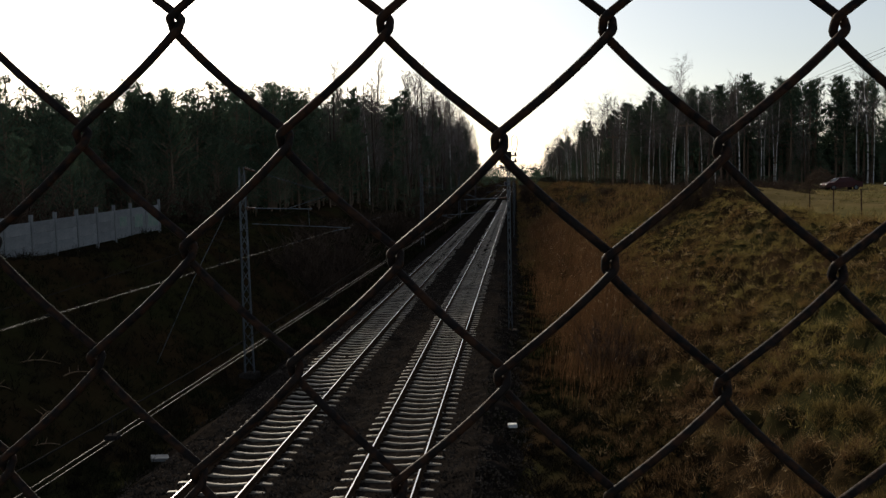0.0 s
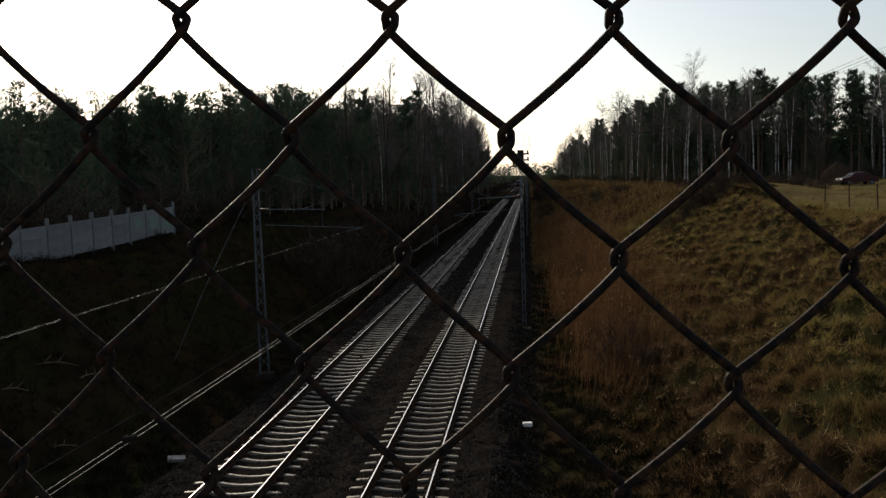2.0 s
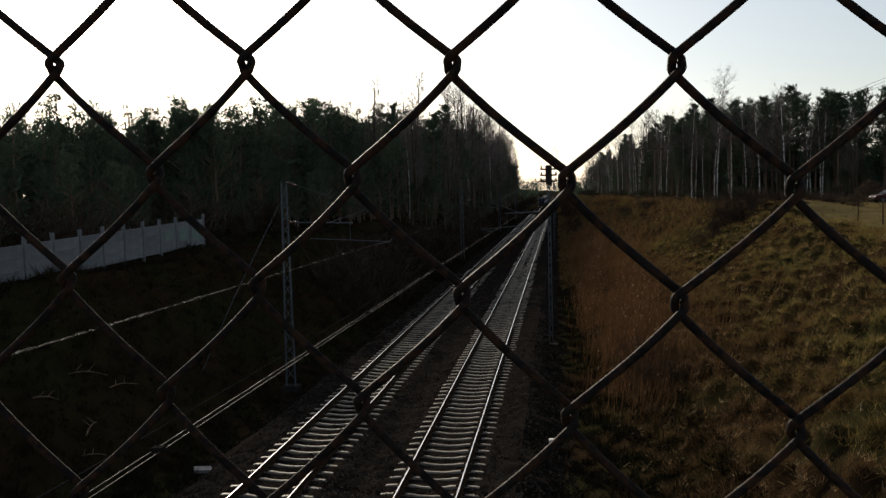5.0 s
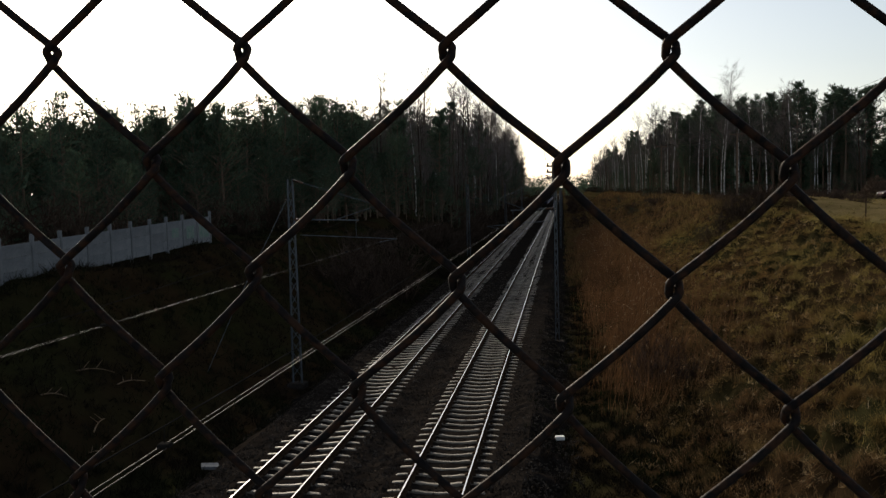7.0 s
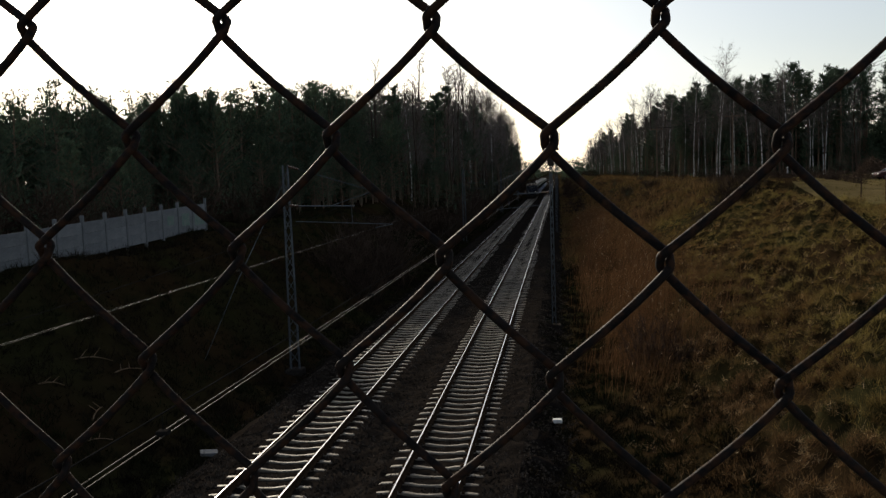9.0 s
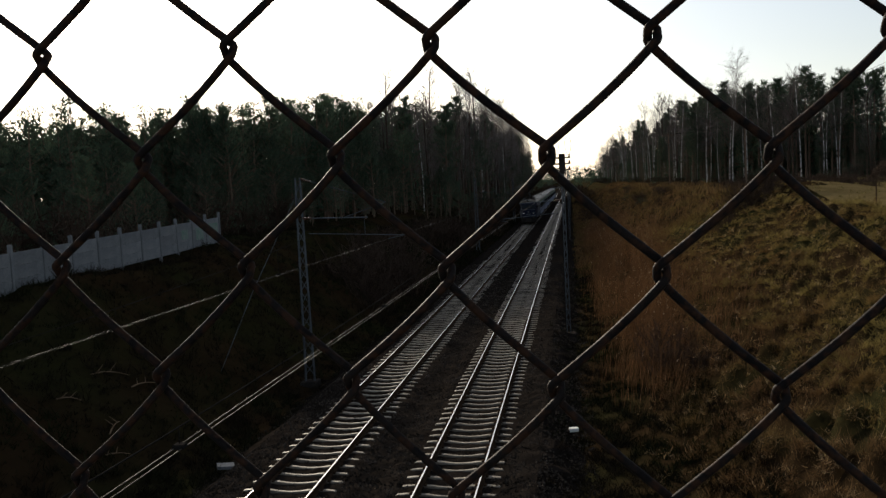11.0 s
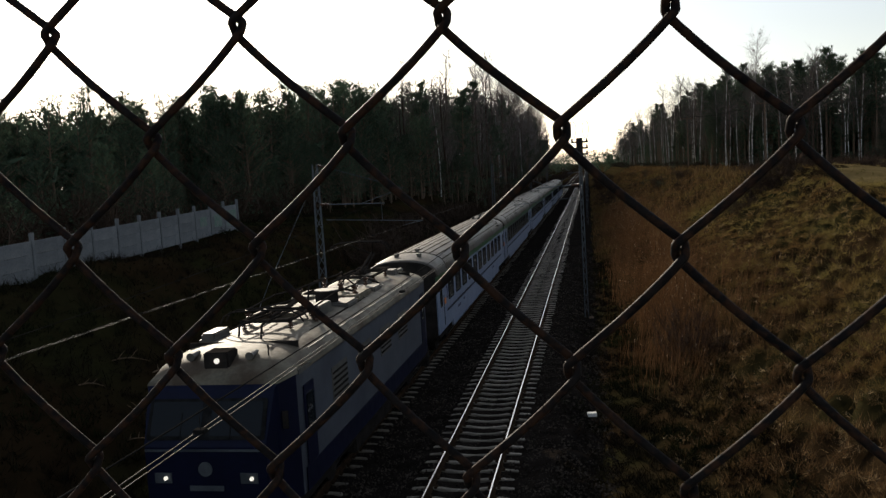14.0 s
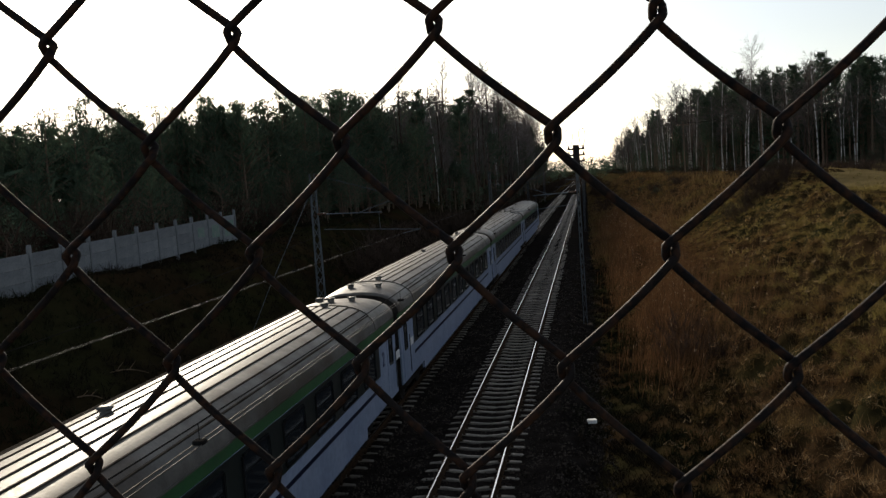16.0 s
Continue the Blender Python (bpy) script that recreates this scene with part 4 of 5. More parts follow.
def car(x, y, turn, paint, label):
    c = empty("car", label, "car", "parked cars", (x, y, float(height(x, y)) + 0.02))
    c.rotation_euler.z = turn
    c.scale = (0.9, 0.9, 0.95)
    side = [(-2.1, 0.32), (-2.14, 0.62), (-1.95, 0.80), (-1.2, 0.90), (-0.55, 1.36), (0.75, 1.42), (1.45, 1.0), (2.05, 0.93), (2.14, 0.6), (2.1, 0.32)]
    bm = bmesh.new()
    rings = []
    for yy, inset in ((-0.82, 0.10), (-0.80, 0.0), (0.80, 0.0), (0.82, 0.10)):
        rings.append([bm.verts.new((px * (1 - inset * 0.04), yy * (0.86 if pz > 1.0 else 1.0), pz - inset * 0.2 * (pz > 1.0))) for px, pz in side])
    for a, b in zip(rings[:-1], rings[1:]):
        for k in range(len(side)):
            q = (k + 1) % len(side)
            bm.faces.new((a[k], a[q], b[q], b[k]))
    bm.faces.new(rings[0])
    bm.faces.new(list(reversed(rings[-1])))
    part("body", bm, paint, c)
    for s in (-1, 1):
        bm = bmesh.new()
        vs = [bm.verts.new(p) for p in ((-1.0, s * 0.80, 0.93), (1.25, s * 0.80, 0.98), (0.72, s * 0.71, 1.36), (-0.5, s * 0.71, 1.31))]
        bm.faces.new(vs)
        bmesh.ops.solidify(bm, geom=bm.faces[:], thickness=0.02)
        part("side_window", bm, GLASS, c)
        for wx in (-1.3, 1.32):
            wheel = part("wheel", rod(bmesh.new(), (wx, s * 0.66, 0.30), (wx, s * 0.83, 0.30), 0.30, sides=20), RUBBER, c)
            part("rim", rod(bmesh.new(), (wx, s * 0.82, 0.30), (wx, s * 0.84, 0.30), 0.19, sides=14), GALV, wheel)
        part("headlight", boxed(-2.15, -2.08, s * 0.62 - 0.14, s * 0.62 + 0.14, 0.62, 0.74, 0.02), WHITE, c)
    bm = bmesh.new()
    vs = [bm.verts.new(p) for p in ((-1.16, -0.66, 0.95), (-1.16, 0.66, 0.95), (-0.58, 0.6, 1.36), (-0.58, -0.6, 1.36))]
    bm.faces.new(vs)
    bmesh.ops.solidify(bm, geom=bm.faces[:], thickness=0.02)
    part("windscreen", bm, GLASS, c)
    part("bumper", boxed(-2.2, -2.08, -0.78, 0.78, 0.36, 0.52, 0.03), UNDER, c)


car(34.0, 92.0, 0.1, CARRED, "dark red saloon car parked on the field")
car(40.0, 91.0, 0.2, CARSILVER, "silver car parked on the field")


def brush_heap():
    n = 1400
    a, r = rng.uniform(0, 2 * np.pi, n), np.sqrt(rng.random(n))
    c = np.stack([np.cos(a) * r * 2.5, np.sin(a) * r * 1.8, 2.7 * (1 - r ** 1.3) * rng.uniform(0.6, 1, n)], -1)
    ob = new("brushwood_heap", triangles("brushwood_heap", tufts(c, 0.5, 5, 0.5, 0.04), THATCH))
    ob.location = (34.0, 98.0, float(height(34.0, 98)) - 0.1)
    tagged(ob, "heap of brown brushwood at the wood's edge", "heap", kind="stuff")


brush_heap()


def power_pole(x, y):
    p = empty("power_pole", "thin wooden power line pole before the wood", "pole", "power poles", (x, y, float(height(x, y))))
    part("pole", rod(bmesh.new(), (0, 0, -0.5), (0, 0, 8.6), 0.13, 0.09, 9), BARK, p)
    part("crossarm", boxed(-0.95, 0.95, -0.06, 0.06, 8.1, 8.24, 0.01), BARK, p)
    for s in (-0.8, 0, 0.8):
        part("insulator", rod(bmesh.new(), (s, 0, 8.24), (s, 0, 8.45), 0.05, 0.03, 8), CERAMIC, p)


POLES = ((15.5, 138.0), (22.0, 112.0), (34.0, 70.0), (43.0, 38.0))
for x, y in POLES[:2]:
    power_pole(x, y)
lines = empty("power_lines", "thin sagging power lines before the wood", "power line")
for s in (-0.8, 0.0, 0.8):
    pts = []
    for (x0, y0), (x1, y1) in zip(POLES[:-1], POLES[1:]):
        for f in np.linspace(0, 1, 9)[:-1]:
            z = (float(height(x0, y0)) + 8.45 + (5.0 if y0 < 100 else 0)) * (1 - f) + (float(height(x1, y1)) + 8.45 + 5.0 * (y1 < 100)) * f
            pts.append((x0 + (x1 - x0) * f + s, y0 + (y1 - y0) * f, z - 2.2 * f * (1 - f)))
    tube_part("line", pts, 0.014, DARKWIRE, lines, sides=5)


# ---- the train ----
def loft(sections, ys, close=True):
    """A skin over cross-sections, lists of (x, z) with as many points each, that stand at ys."""
    bm = bmesh.new()
    rings = [[bm.verts.new((x, y, z)) for x, z in sec] for sec, y in zip(sections, ys)]
    n = len(rings[0])
    for a, b in zip(rings[:-1], rings[1:]):
        for k in range(n - 1):
            bm.faces.new((a[k], b[k], b[k + 1], a[k + 1]))
    if close:
        bm.faces.new(rings[0])
        bm.faces.new(list(reversed(rings[-1])))
    bmesh.ops.recalc_face_normals(bm, faces=bm.faces[:])
    return bm


def arch(half, z0, top, n=17, power=2.4):
    """A roof's cross-section: from one eave to the other."""
    out = []
    for k in range(n):
        a = math.pi * k / (n - 1)
        c, s = math.cos(a), math.sin(a)
        out.append((half * math.copysign(abs(c) ** (2 / power), c), z0 + (top - z0) * abs(s) ** (2 / power)))
    return out


def bogie(parent, y, base=2.5):
    b = part("bogie", box(box(boxed(-1.05, -0.9, y - 1.6, y + 1.6, 0.42, 0.78, 0.03), 0.9, 1.05, y - 1.6, y + 1.6, 0.42, 0.78, 0.03), -0.9, 0.9, y - 0.3, y + 0.3, 0.5, 0.8), UNDER, parent)
    for s in (-1, 1):
        bm = rod(bmesh.new(), (-0.85, y + s * base / 2, 0.46), (0.85, y + s * base / 2, 0.46), 0.46, sides=20)
        part("wheelset", bm, UNDER, b)


CAR_LEN, CAR_HALF, EAVE, CROWN = 26.0, 1.41, 3.30, 4.05
WINDOWS = [3.3 + 1.94 * k for k in range(11)]


def carriage(first):
    """A long passenger carriage, from y = 0 at its front end to 26 m; first: the pale livery without the dark window band."""
    c = empty("railway_carriage", "pale passenger carriage with dark windows and grey ribbed roof" if first else
              "passenger carriage with dark window band and grey ribbed roof", "railway carriage", "carriages of the train")
    # roof that droops to both ends
    ys = [0.18, 0.5, 1.0, 1.7, 2.4, 13.0, CAR_LEN - 2.4, CAR_LEN - 1.7, CAR_LEN - 1.0, CAR_LEN - 0.5, CAR_LEN - 0.18]
    tops = [3.93, 3.97, 4.01, 4.04, CROWN, CROWN, CROWN, 4.04, 4.01, 3.97, 3.93]
    roof = part("roof", loft([arch(CAR_HALF + 0.015, EAVE, t) for t in tops], ys), ROOF, c, "grey weathered ribbed roof", True)
    sec = arch(CAR_HALF + 0.015, EAVE, CROWN, 181)
    for x in (-1.25, -1.02, -0.72, -0.43, -0.14, 0.14, 0.43, 0.72, 1.02, 1.25):
        z = min(sec, key=lambda p: abs(p[0] - x) + (0 if p[1] > EAVE else 9))[1]
        part("rib", boxed(x - 0.016, x + 0.016, 2.45, CAR_LEN - 2.45, z - 0.02, z + 0.014), ROOFLINE, roof)
    for s in (-1, 1):
        part("gutter", boxed(s * 1.415 - 0.02, s * 1.415 + 0.02, 0.3, CAR_LEN - 0.3, EAVE - 0.015, EAVE + 0.03), ROOF, c)
        x = s * CAR_HALF
        part("cantrail", boxed(min(x, x - s * 0.05), max(x, x - s * 0.05), 0.15, CAR_LEN - 0.15, 3.06, EAVE - 0.02), GREENBAND, c, "green band under the roof")
        part("window_band", boxed(min(x, x - s * 0.05), max(x, x - s * 0.05), 0.15, CAR_LEN - 0.15, 1.95, 3.056), PALE, c)
        if not first:
            part("dark_band", boxed(x - 0.007, x + 0.007, 2.15, CAR_LEN - 2.15, 1.96, 3.05), DARKBAND, c, "dark green window band")
        part("lower_side", boxed(min(x, x - s * 0.05), max(x, x - s * 0.05), 0.15, CAR_LEN - 0.15, 1.02, 1.946), PALE, c, "pale lower side panel")
        part("stripe", boxed(x - 0.008, x + 0.008, 2.2, CAR_LEN - 2.2, 1.60, 1.70), BLUE, c, "thin blue stripe")
        sk = bmesh.new()
        box(sk, x - 0.06 - (0.05 if s > 0 else -0.05), x + 0.02 - (0.05 if s > 0 else -0.05), 3.8, CAR_LEN - 3.8, 0.72, 1.016)
        part("skirt", sk, PALE, c)
        for wy in WINDOWS:
            w = part("window", boxed(x - 0.012, x + 0.012, wy - 0.62, wy + 0.62, 2.02, 2.96, 0.05), RUBBER, c)
            part("pane", boxed(x - 0.016, x + 0.016, wy - 0.57, wy + 0.57, 2.07, 2.91, 0.04), GLASS, w)
            part("transom", boxed(x - 0.02, x + 0.02, wy - 0.57, wy + 0.57, 2.60, 2.63), RUBBER, w)
        for dy in (0.85, CAR_LEN - 0.85):
            d = part("door", boxed(x - 0.014, x + 0.014, dy - 0.42, dy + 0.42, 1.06, 3.04, 0.02), PALE, c, "narrow entrance door")
            part("door_window", boxed(x - 0.018, x + 0.018, dy - 0.24, dy + 0.24, 2.0, 2.85, 0.05), GLASS, d)
            part("handrail", rod(bmesh.new(), (x + s * 0.04, dy + 0.48, 1.2), (x + s * 0.04, dy + 0.48, 2.4), 0.016, sides=6), GALV, c)
            part("destination_board", boxed(x - 0.012, x + 0.012, dy + 0.62, dy + 1.14, 1.98, 2.22), ORANGE if first else WHITE, c)
        if first:
            for k, (yy, zz, ln) in enumerate(((4.9, 1.35, 0.9), (6.6, 1.42, 0.5), (12.0, 1.38, 1.6), (18.5, 1.4, 0.8))):
                part("lettering_bar", boxed(x - 0.006, x + 0.006, yy, yy + ln, zz - 0.05, zz + 0.05), NUMERAL, c)
    for dy, e in ((0.12, -1), (CAR_LEN - 0.12, 1)):
        gable = [(x * 0.995, z) for x, z in arch(CAR_HALF + 0.012, EAVE - 0.02, 3.915)]
        part("end_gable", loft([gable, gable], [dy - 0.035, dy + 0.035]), UNDER, c, "dark grimy roof end")
        part("end_wall", boxed(-1.36, 1.36, dy - 0.03, dy + 0.03, 1.02, 3.55, 0.01), UNDER, c)
        bm = bmesh.new()
        for k in range(3):
            yy = dy + e * (0.06 + 0.09 * k)
            box(bm, -0.62, 0.62, min(yy, yy + e * 0.05), max(yy, yy + e * 0.05), 1.05, 3.30, 0.015)
        part("gangway_bellows", bm, RUBBER, c, "black rubber gangway bellows")
        for s in (-1, 1):
            part("buffer", rod(bmesh.new(), (s * 0.875, dy, 1.06), (s * 0.875, dy + e * 0.28, 1.06), 0.16, 0.2, 12), UNDER, c)
    # roof vents and conduits
    for yy, xx in ((1.2, -0.35), (1.3, 0.55), (2.9, 0.15), (13.2, -0.25), (23.4, 0.1), (24.7, -0.45), (24.7, 0.5), (24.3, 0.0)):
        z = 4.05 - 0.10 * abs(xx)
        bm = rod(bmesh.new(), (xx, yy, z - 0.05), (xx, yy, z + 0.08), 0.09, 0.10, 10)
        box(bm, xx - 0.12, xx + 0.12, yy - 0.10, yy + 0.10, z + 0.07, z + 0.12, 0.02)
        part("roof_vent", bm, EQUIP, c, "dark roof ventilator", True)
    for yy in (2.42, CAR_LEN - 2.42):
        sec2 = [(x * 1.004, z + 0.012) for x, z in arch(CAR_HALF + 0.015, EAVE, CROWN, 25)]
        tube_part("roof_joint", [(x, yy, z) for x, z in sec2], 0.014, ROOF, c, "", 5)
    part("floor_frame", boxed(-1.3, 1.3, 0.3, CAR_LEN - 0.3, 0.85, 1.018, 0.02), UNDER, c)
    part("equipment_box", boxed(-1.1, 1.1, 9.0, 12.4, 0.45, 0.84, 0.04), UNDER, c)
    part("equipment_box", boxed(-1.1, 1.1, 14.2, 16.5, 0.5, 0.84, 0.04), UNDER, c)
    for yy in (3.6, CAR_LEN - 3.6):
        bogie(c, yy)
    return c


def class_mark(parent, x, y, z, tall):
    """The class numeral 2 on the carriage side."""
    cu = bpy.data.curves.new("class_numeral", "FONT")
    cu.body, cu.size, cu.extrude, cu.align_x = "2", tall, 0.004, "CENTER"
    tmp = new("tmp", cu)
    dg = bpy.context.evaluated_depsgraph_get()
    me = bpy.data.meshes.new_from_object(tmp.evaluated_get(dg))
    bpy.data.objects.remove(tmp)
    me.materials.clear()
    me.materials.append(NUMERAL)
    ob = under(new("class_numeral", me), parent, "large dark class numeral")
    ob.matrix_basis = Matrix.Translation((x, y, z)) @ Euler((radians(90), 0, radians(90))).to_matrix().to_4x4()
    return ob


def pantograph(parent, y, raised):
    """A single-arm pantograph with its base at y; raised: up to the contact wire."""
    p = part("pantograph", bmesh.new(), EQUIP, parent, "raised pantograph" if raised else "folded pantograph")
    bm = bmesh.new()
    for s in (-1, 1):
        box(bm, s * 0.55 - 0.04, s * 0.55 + 0.04, y - 0.9, y + 0.9, 4.16, 4.22)
    for yy in (y - 0.85, y + 0.85):
        box(bm, -0.6, 0.6, yy - 0.04, yy + 0.04, 4.16, 4.22)
    part("base_frame", bm, UNDER, p)
    for s in (-1, 1):
        for yy in (y - 0.75, y + 0.75):
            part("insulator", insulator(bmesh.new(), (s * 0.55, yy, 3.88), (s * 0.55, yy, 4.17), 0.07), CERAMIC, p, "", True)
    elbow = (y + 1.25, 4.72) if raised else (y + 1.3, 4.34)
    head = (y - 0.15, 5.18) if raised else (y - 0.9, 4.42)
    bm = bmesh.new()
    rod(bm, (0, y - 0.5, 4.22), (0, *elbow), 0.05, 0.04, 8)
    rod(bm, (0.1, y - 0.2, 4.22), (0.1, *elbow), 0.02, sides=6)
    part("lower_arm", bm, UNDER, p)
    bm = bmesh.new()
    for s in (-1, 1):
        rod(bm, (s * 0.05, *elbow), (s * 0.42, *head), 0.025, 0.02, 6)
    part("upper_arm", bm, UNDER, p)
    z = head[1]
    for dy in (-0.16, 0.16):
        pts = [(-0.98, head[0] + dy, z - 0.22), (-0.88, head[0] + dy, z - 0.06), (-0.7, head[0] + dy, z + 0.03), (0, head[0] + dy, z + 0.06),
               (0.7, head[0] + dy, z + 0.03), (0.88, head[0] + dy, z - 0.06), (0.98, head[0] + dy, z - 0.22)]
        tube_part("collector_strip", pts, 0.020, UNDER, p, "", 6)
    return p


LOCO_LEN = 16.74


def locomotive():
    """An electric locomotive from y = 0 at its front buffers to 16.74 m."""
    e = empty("electric_locomotive", "blue and grey electric locomotive with cream roof and lit headlamps", "locomotive")

    # (y, half width, shoulder height, roof height)
    front = ((0.62, 1.20, 2.44, 2.46), (0.66, 1.22, 2.50, 2.54), (1.10, 1.29, 3.42, 3.48), (1.16, 1.33, 3.49, 3.64), (1.85, 1.45, 3.50, 3.93), (2.8, 1.48, 3.50, 4.00))
    stations = front + tuple((LOCO_LEN - y, h, a, t) for y, h, a, t in front[::-1])
    up = loft([arch(h + 0.01, a, t, 17, 2.6) for _, h, a, t in stations[3:9]], [s[0] for s in stations[3:9]])
    part("roof", up, CREAM, e, "cream roof with rusty stains", True)
    body = loft([[(-h, 1.05), (-h, a), (h, a), (h, 1.05)] for _, h, a, _ in stations[4:8]], [s[0] for s in stations[4:8]])
    part("side_body", body, GREYBLUE, e, "grey upper body side")
    for s in (-1, 1):
        part("side_stripe", boxed(s * 1.485 - 0.01, s * 1.485 + 0.01, 2.0, 14.7, 1.06, 1.55), BLUE, e, "blue lower body side")
        part("roof_edge", boxed(s * 1.45 - 0.03, s * 1.45 + 0.03, 1.95, 14.8, 3.47, 3.57), EQUIP, e)
        for wy in (4.6, 6.8, 9.0, 11.2):
            g = part("side_grille", boxed(s * 1.485 - 0.012, s * 1.485 + 0.012, wy - 0.6, wy + 0.6, 2.35, 3.1, 0.02), EQUIP, e)
            for k in range(5):
                part("slat", boxed(s * 1.495 - 0.012, s * 1.495 + 0.012, wy - 0.56, wy + 0.56, 2.42 + 0.13 * k, 2.47 + 0.13 * k), UNDER, g)
        for dy in (2.45, 14.3):
            d = part("cab_door", boxed(s * 1.48 - 0.012, s * 1.48 + 0.012, dy - 0.32, dy + 0.32, 1.2, 3.2, 0.02), BLUE, e)
            part("door_window", boxed(s * 1.485 - 0.014, s * 1.485 + 0.014, dy - 0.22, dy + 0.22, 2.3, 3.0, 0.04), GLASS, d)
    for f, out in ((0, 1), (LOCO_LEN, -1)):
        st = stations[:5] if out == 1 else stations[-5:]
        cab = loft([[(-h, 1.05), (-h, a), (h, a), (h, 1.05)] for _, h, a, _ in st], [q[0] for q in st])
        part("cab", cab, BLUE, e, "blue slanted cab front")

        def yy(v):
            return f + out * v
        slope = Matrix.Translation((0, yy(0.855), 2.93)) @ Matrix.Rotation(out * math.atan2(0.44, 0.92), 4, "X").inverted()
        band = part("windscreen_band", boxed(-1.19, 1.19, -0.012, 0.012, -0.41, 0.37, 0.02, turn=slope), RUBBER, e)
        for s in (-1, 1):
            part("windscreen", boxed(s * 0.60 - 0.53, s * 0.60 + 0.53, -0.022, 0.022, -0.36, 0.33, 0.02, turn=slope), GLASS, band)
            part("wiper", boxed(s * 0.5 - 0.01, s * 0.5 + 0.01, -0.03, 0.03, -0.4, 0.1, turn=slope), RUBBER, band)
            lamp = part("headlight", boxed(s * 0.86 - 0.20, s * 0.86 + 0.20, min(yy(0.60), yy(0.68)), max(yy(0.60), yy(0.68)), 1.72, 1.98, 0.03), GALV, e)
            lens = rod(bmesh.new(), (s * 0.86 + 0.06, yy(0.56), 1.85), (s * 0.86 + 0.06, yy(0.61), 1.85), 0.036, sides=14)
            part("lens", lens, LAMP if out == 1 else GLASS, lamp, "lit headlamp lens" if out == 1 else "")
            part("buffer", rod(bmesh.new(), (s * 0.875, yy(0.64), 1.06), (s * 0.875, yy(0.02), 1.06), 0.13, 0.22, 14), UNDER, e)
            part("mirror", boxed(s * 1.42 - 0.06, s * 1.42 + 0.06, min(yy(1.2), yy(1.24)), max(yy(1.2), yy(1.24)), 2.6, 2.95, 0.01), UNDER, e)
        part("badge", rod(bmesh.new(), (0, yy(0.60), 2.02), (0, yy(0.64), 2.02), 0.14, sides=16), GALV, e, "plain round badge")
        part("number_bar", boxed(-0.34, 0.34, min(yy(0.605), yy(0.63)), max(yy(0.605), yy(0.63)), 1.60, 1.70), GALV, e)
        part("front_stripe", boxed(-1.19, 1.19, min(yy(0.60), yy(0.63)), max(yy(0.60), yy(0.63)), 2.36, 2.40), GALV, e)
        part("snow_plough", boxed(-1.25, 1.25, min(yy(0.55), yy(0.75)), max(yy(0.55), yy(0.75)), 0.25, 0.95, 0.03), UNDER, e)
        hood = part("top_lamp_housing", boxed(-0.26, 0.26, min(yy(1.42), yy(1.92)), max(yy(1.42), yy(1.92)), 3.66, 4.06, 0.03), UNDER, e)
        part("top_lamp", rod(bmesh.new(), (0.03, yy(1.38), 3.90), (0.03, yy(1.43), 3.90), 0.05, sides=14), LAMP if out == 1 else GLASS, hood, "lit top headlamp" if out == 1 else "")
        for s in (-1, 1):
            part("horn", rod(bmesh.new(), (s * 0.62, yy(1.60), 3.94), (s * 0.62, yy(2.0), 3.96), 0.085, 0.04, 10), EQUIP, e)
        part("aerial", rod(bmesh.new(), (0.9, yy(1.9), 3.7), (0.9, yy(1.9), 4.1), 0.014, sides=6), UNDER, e)
        part("roof_rib", boxed(-1.2, 1.2, min(yy(2.75), yy(2.82)), max(yy(2.75), yy(2.82)), 3.70, 3.99), UNDER, e)
    for k, (y0, y1, x0, x1, h) in enumerate(((5.6, 7.0, -1.0, 0.1, 4.10), (7.2, 8.2, -0.2, 1.0, 4.06), (8.4, 9.8, -1.0, 0.95, 4.08), (10.0, 10.9, -0.5, 1.0, 4.05))):
        part("roof_hatch", boxed(x0, x1, y0, y1, 3.72, h, 0.04), CREAM if k % 2 == 0 else EQUIP, e)
    part("brake_resistor_drum", rod(bmesh.new(), (0.35, 7.5, 3.90), (0.35, 7.5, 4.36), 0.30, sides=24), UNDER, e, "dark round drum with a pale lid")
    part("drum_lid", rod(bmesh.new(), (0.35, 7.5, 4.36), (0.35, 7.5, 4.39), 0.32, sides=24), EQUIP, e)
    for xx, yk in ((-0.8, 5.0), (0.8, 5.2), (-0.7, 8.3), (0.75, 8.8), (0.6, 10.5), (-0.75, 10.7), (0.2, 9.3)):
        bm = insulator(bmesh.new(), (xx, yk, 3.8), (xx, yk, 4.25), 0.085)
        box(bm, xx - 0.08, xx + 0.08, yk - 0.08, yk + 0.08, 4.24, 4.30)
        part("insulator", bm, CERAMIC, e, "", True)
    for pts in ([(-0.8, 5.0, 4.32), (-0.75, 6.6, 4.42), (-0.7, 8.3, 4.32), (-0.75, 10.7, 4.32)], [(0.8, 5.2, 4.32), (0.75, 7.0, 4.38), (0.75, 8.8, 4.32), (0.6, 10.5, 4.32)],
                [(0.2, 9.3, 4.3), (0.45, 9.0, 4.5), (0.75, 8.8, 4.32)], [(-1.15, 3.0, 3.85), (-1.1, 8.0, 3.97), (-1.15, 13.6, 3.85)]):
        tube_part("roof_cable", pts, 0.022, UNDER, e, "", 6)
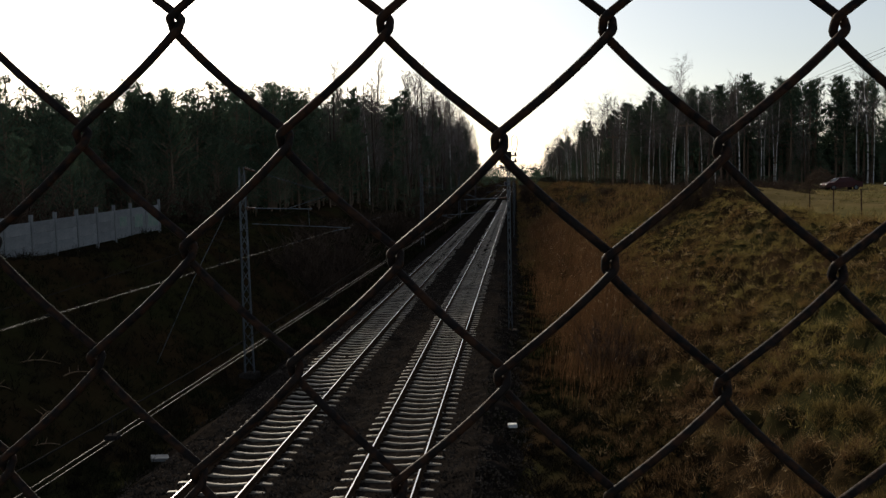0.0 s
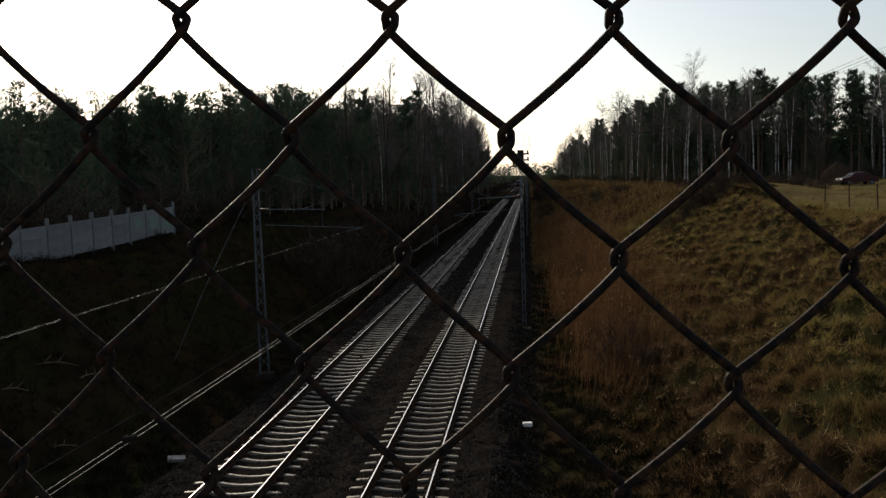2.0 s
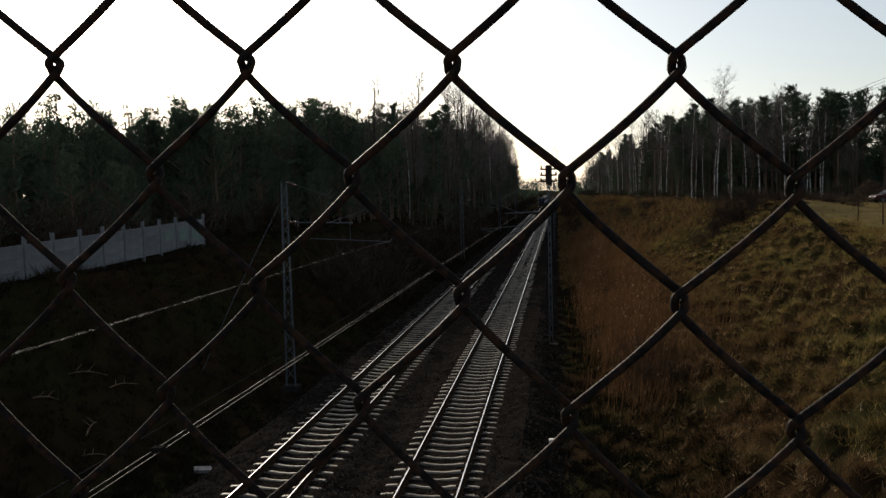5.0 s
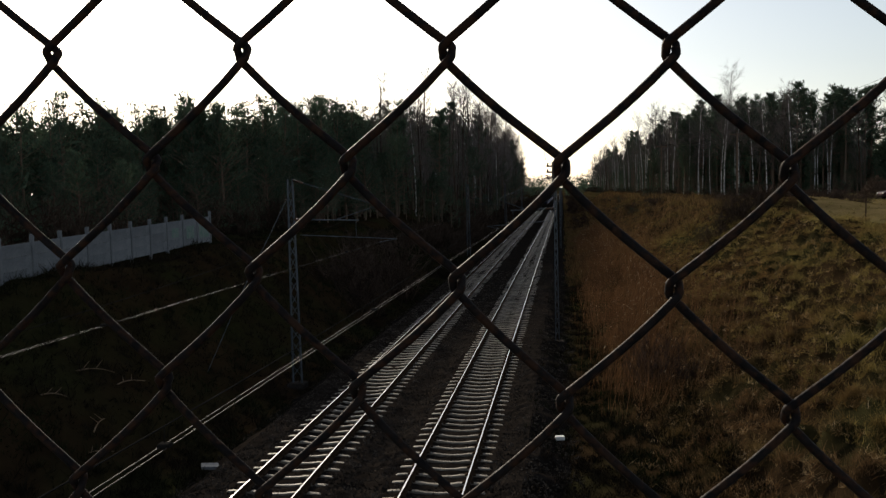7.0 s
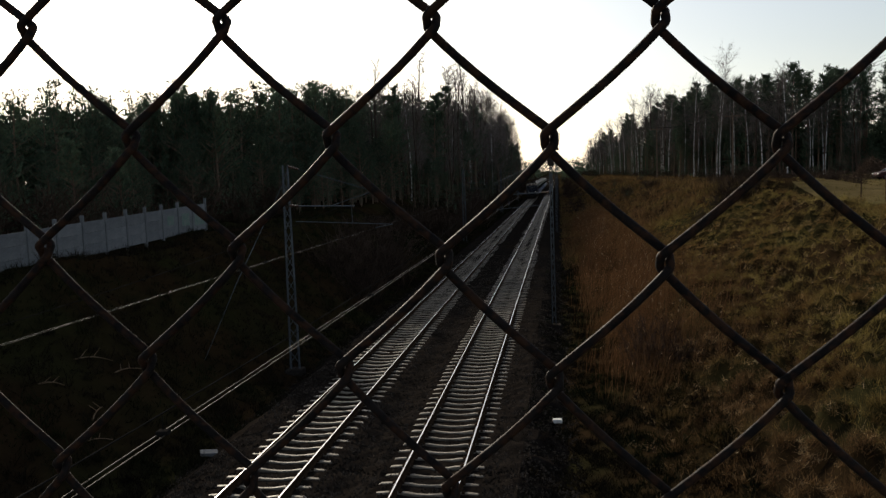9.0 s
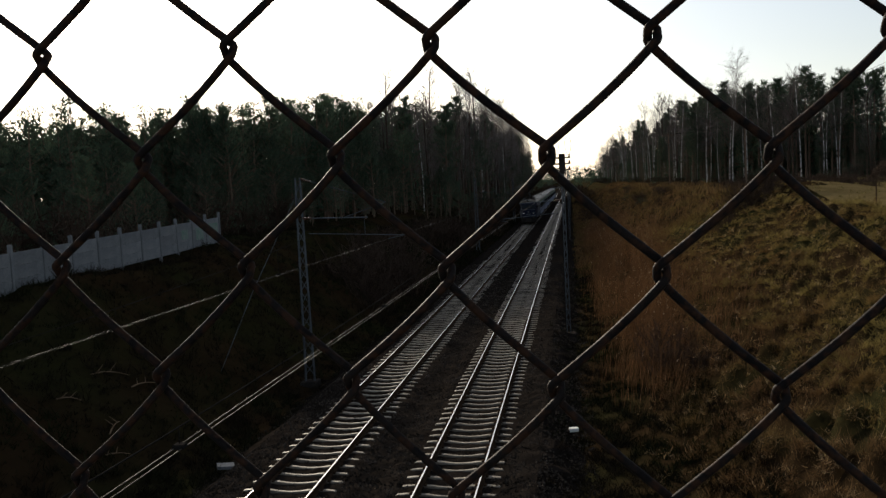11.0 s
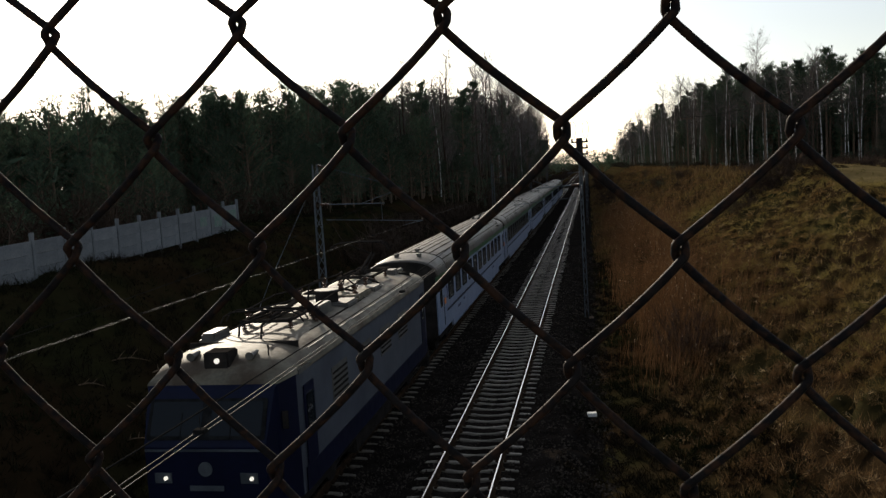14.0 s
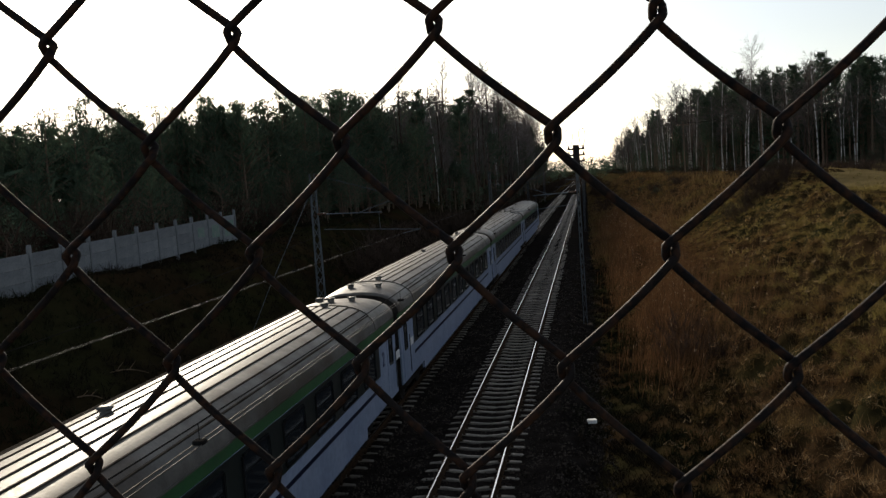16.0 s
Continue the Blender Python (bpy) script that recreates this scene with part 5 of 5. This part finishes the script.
    for k, (xx, yk, ln) in enumerate(((-0.95, 3.5, 0.8), (-0.55, 6.1, 0.7), (0.55, 6.3, 0.9), (-0.6, 9.2, 0.8), (0.35, 11.3, 0.8), (-0.45, 14.0, 0.7), (0.6, 13.9, 0.6))):
        bm = boxed(xx - 0.16, xx + 0.16, yk - ln / 2, yk + ln / 2, 3.85, 4.12 + 0.05 * (k % 3), 0.03)
        box(bm, xx - 0.19, xx + 0.19, yk - ln / 2 - 0.03, yk + ln / 2 + 0.03, 3.85, 3.99)
        part("roof_box", bm, UNDER if k % 2 else EQUIP, e)
    for xx in (-1.22, 1.22):
        walkway = boxed(xx - 0.13, xx + 0.13, 3.0, 13.7, 3.76, 3.80)
        for k in range(9):
            box(walkway, xx - 0.02, xx + 0.02, 3.2 + 1.25 * k, 3.26 + 1.25 * k, 3.5, 3.77)
        part("walkway", walkway, EQUIP, e)
    for xx, a, b, z in ((0.3, 3.0, 6.2, 4.28), (-0.3, 3.2, 5.4, 4.22), (0.05, 8.4, 12.0, 4.36), (-0.35, 8.0, 11.4, 4.40), (0.95, 3.4, 12.9, 3.90)):
        pts = [(xx, a, z - 0.35), (xx, a + 0.12, z)] + [(xx + 0.03 * math.sin(3 * f), a + (b - a) * f, z + 0.03 * math.sin(5 * f)) for f in (0.2, 0.4, 0.6, 0.8)] + [(xx, b - 0.12, z), (xx, b, z - 0.35)]
        tube_part("busbar", pts, 0.026, UNDER, e, "", 6)
    for yk in (5.5, 8.9, 11.1):
        hoop = [(0.95 * math.cos(a), yk, 3.90 + 0.32 * math.sin(a)) for a in np.linspace(0.1, 3.04, 12)]
        tube_part("cable_hoop", hoop, 0.03, UNDER, e, "", 6)
    pantograph(e, 4.9, False)
    pantograph(e, 12.4, True)
    part("underframe", boxed(-1.3, 1.3, 0.8, 15.9, 0.75, 1.046, 0.03), UNDER, e)
    part("transformer_box", boxed(-1.2, 1.2, 6.4, 10.3, 0.3, 0.746, 0.05), UNDER, e)
    for yb in (3.9, 12.84):
        bogie(e, yb, 3.0)
    return e


LOCO = locomotive()
PALE_CAR = carriage(True)
DARK_CAR = carriage(False)
class_mark(PALE_CAR, CAR_HALF + 0.018, 2.25, 2.15, 0.75)
class_mark(DARK_CAR, CAR_HALF + 0.018, CAR_LEN - 1.75, 2.15, 0.6)
CARS = [PALE_CAR, DARK_CAR] + [copy_thing(DARK_CAR, Matrix()) for _ in range(4)]
PITCH, SPEED, FRONT_AT_14 = 26.4, 42.8, 13.7


def motions():
    """The train runs at an even speed towards the bridge and on under it."""
    times = [0.0, 0.1] + [0.5 * k for k in range(1, 32)] + [15.9, 16.0]
    for k, thing in enumerate([LOCO] + CARS):
        back = 0.0 if k == 0 else LOCO_LEN + 1.0 + PITCH * (k - 1)
        walk(thing, [(t, pose(LEFT_TRACK + (0.04 if k == 0 else 0), FRONT_AT_14 + (14.0 - t) * SPEED + back, 0)) for t in times])


motions()
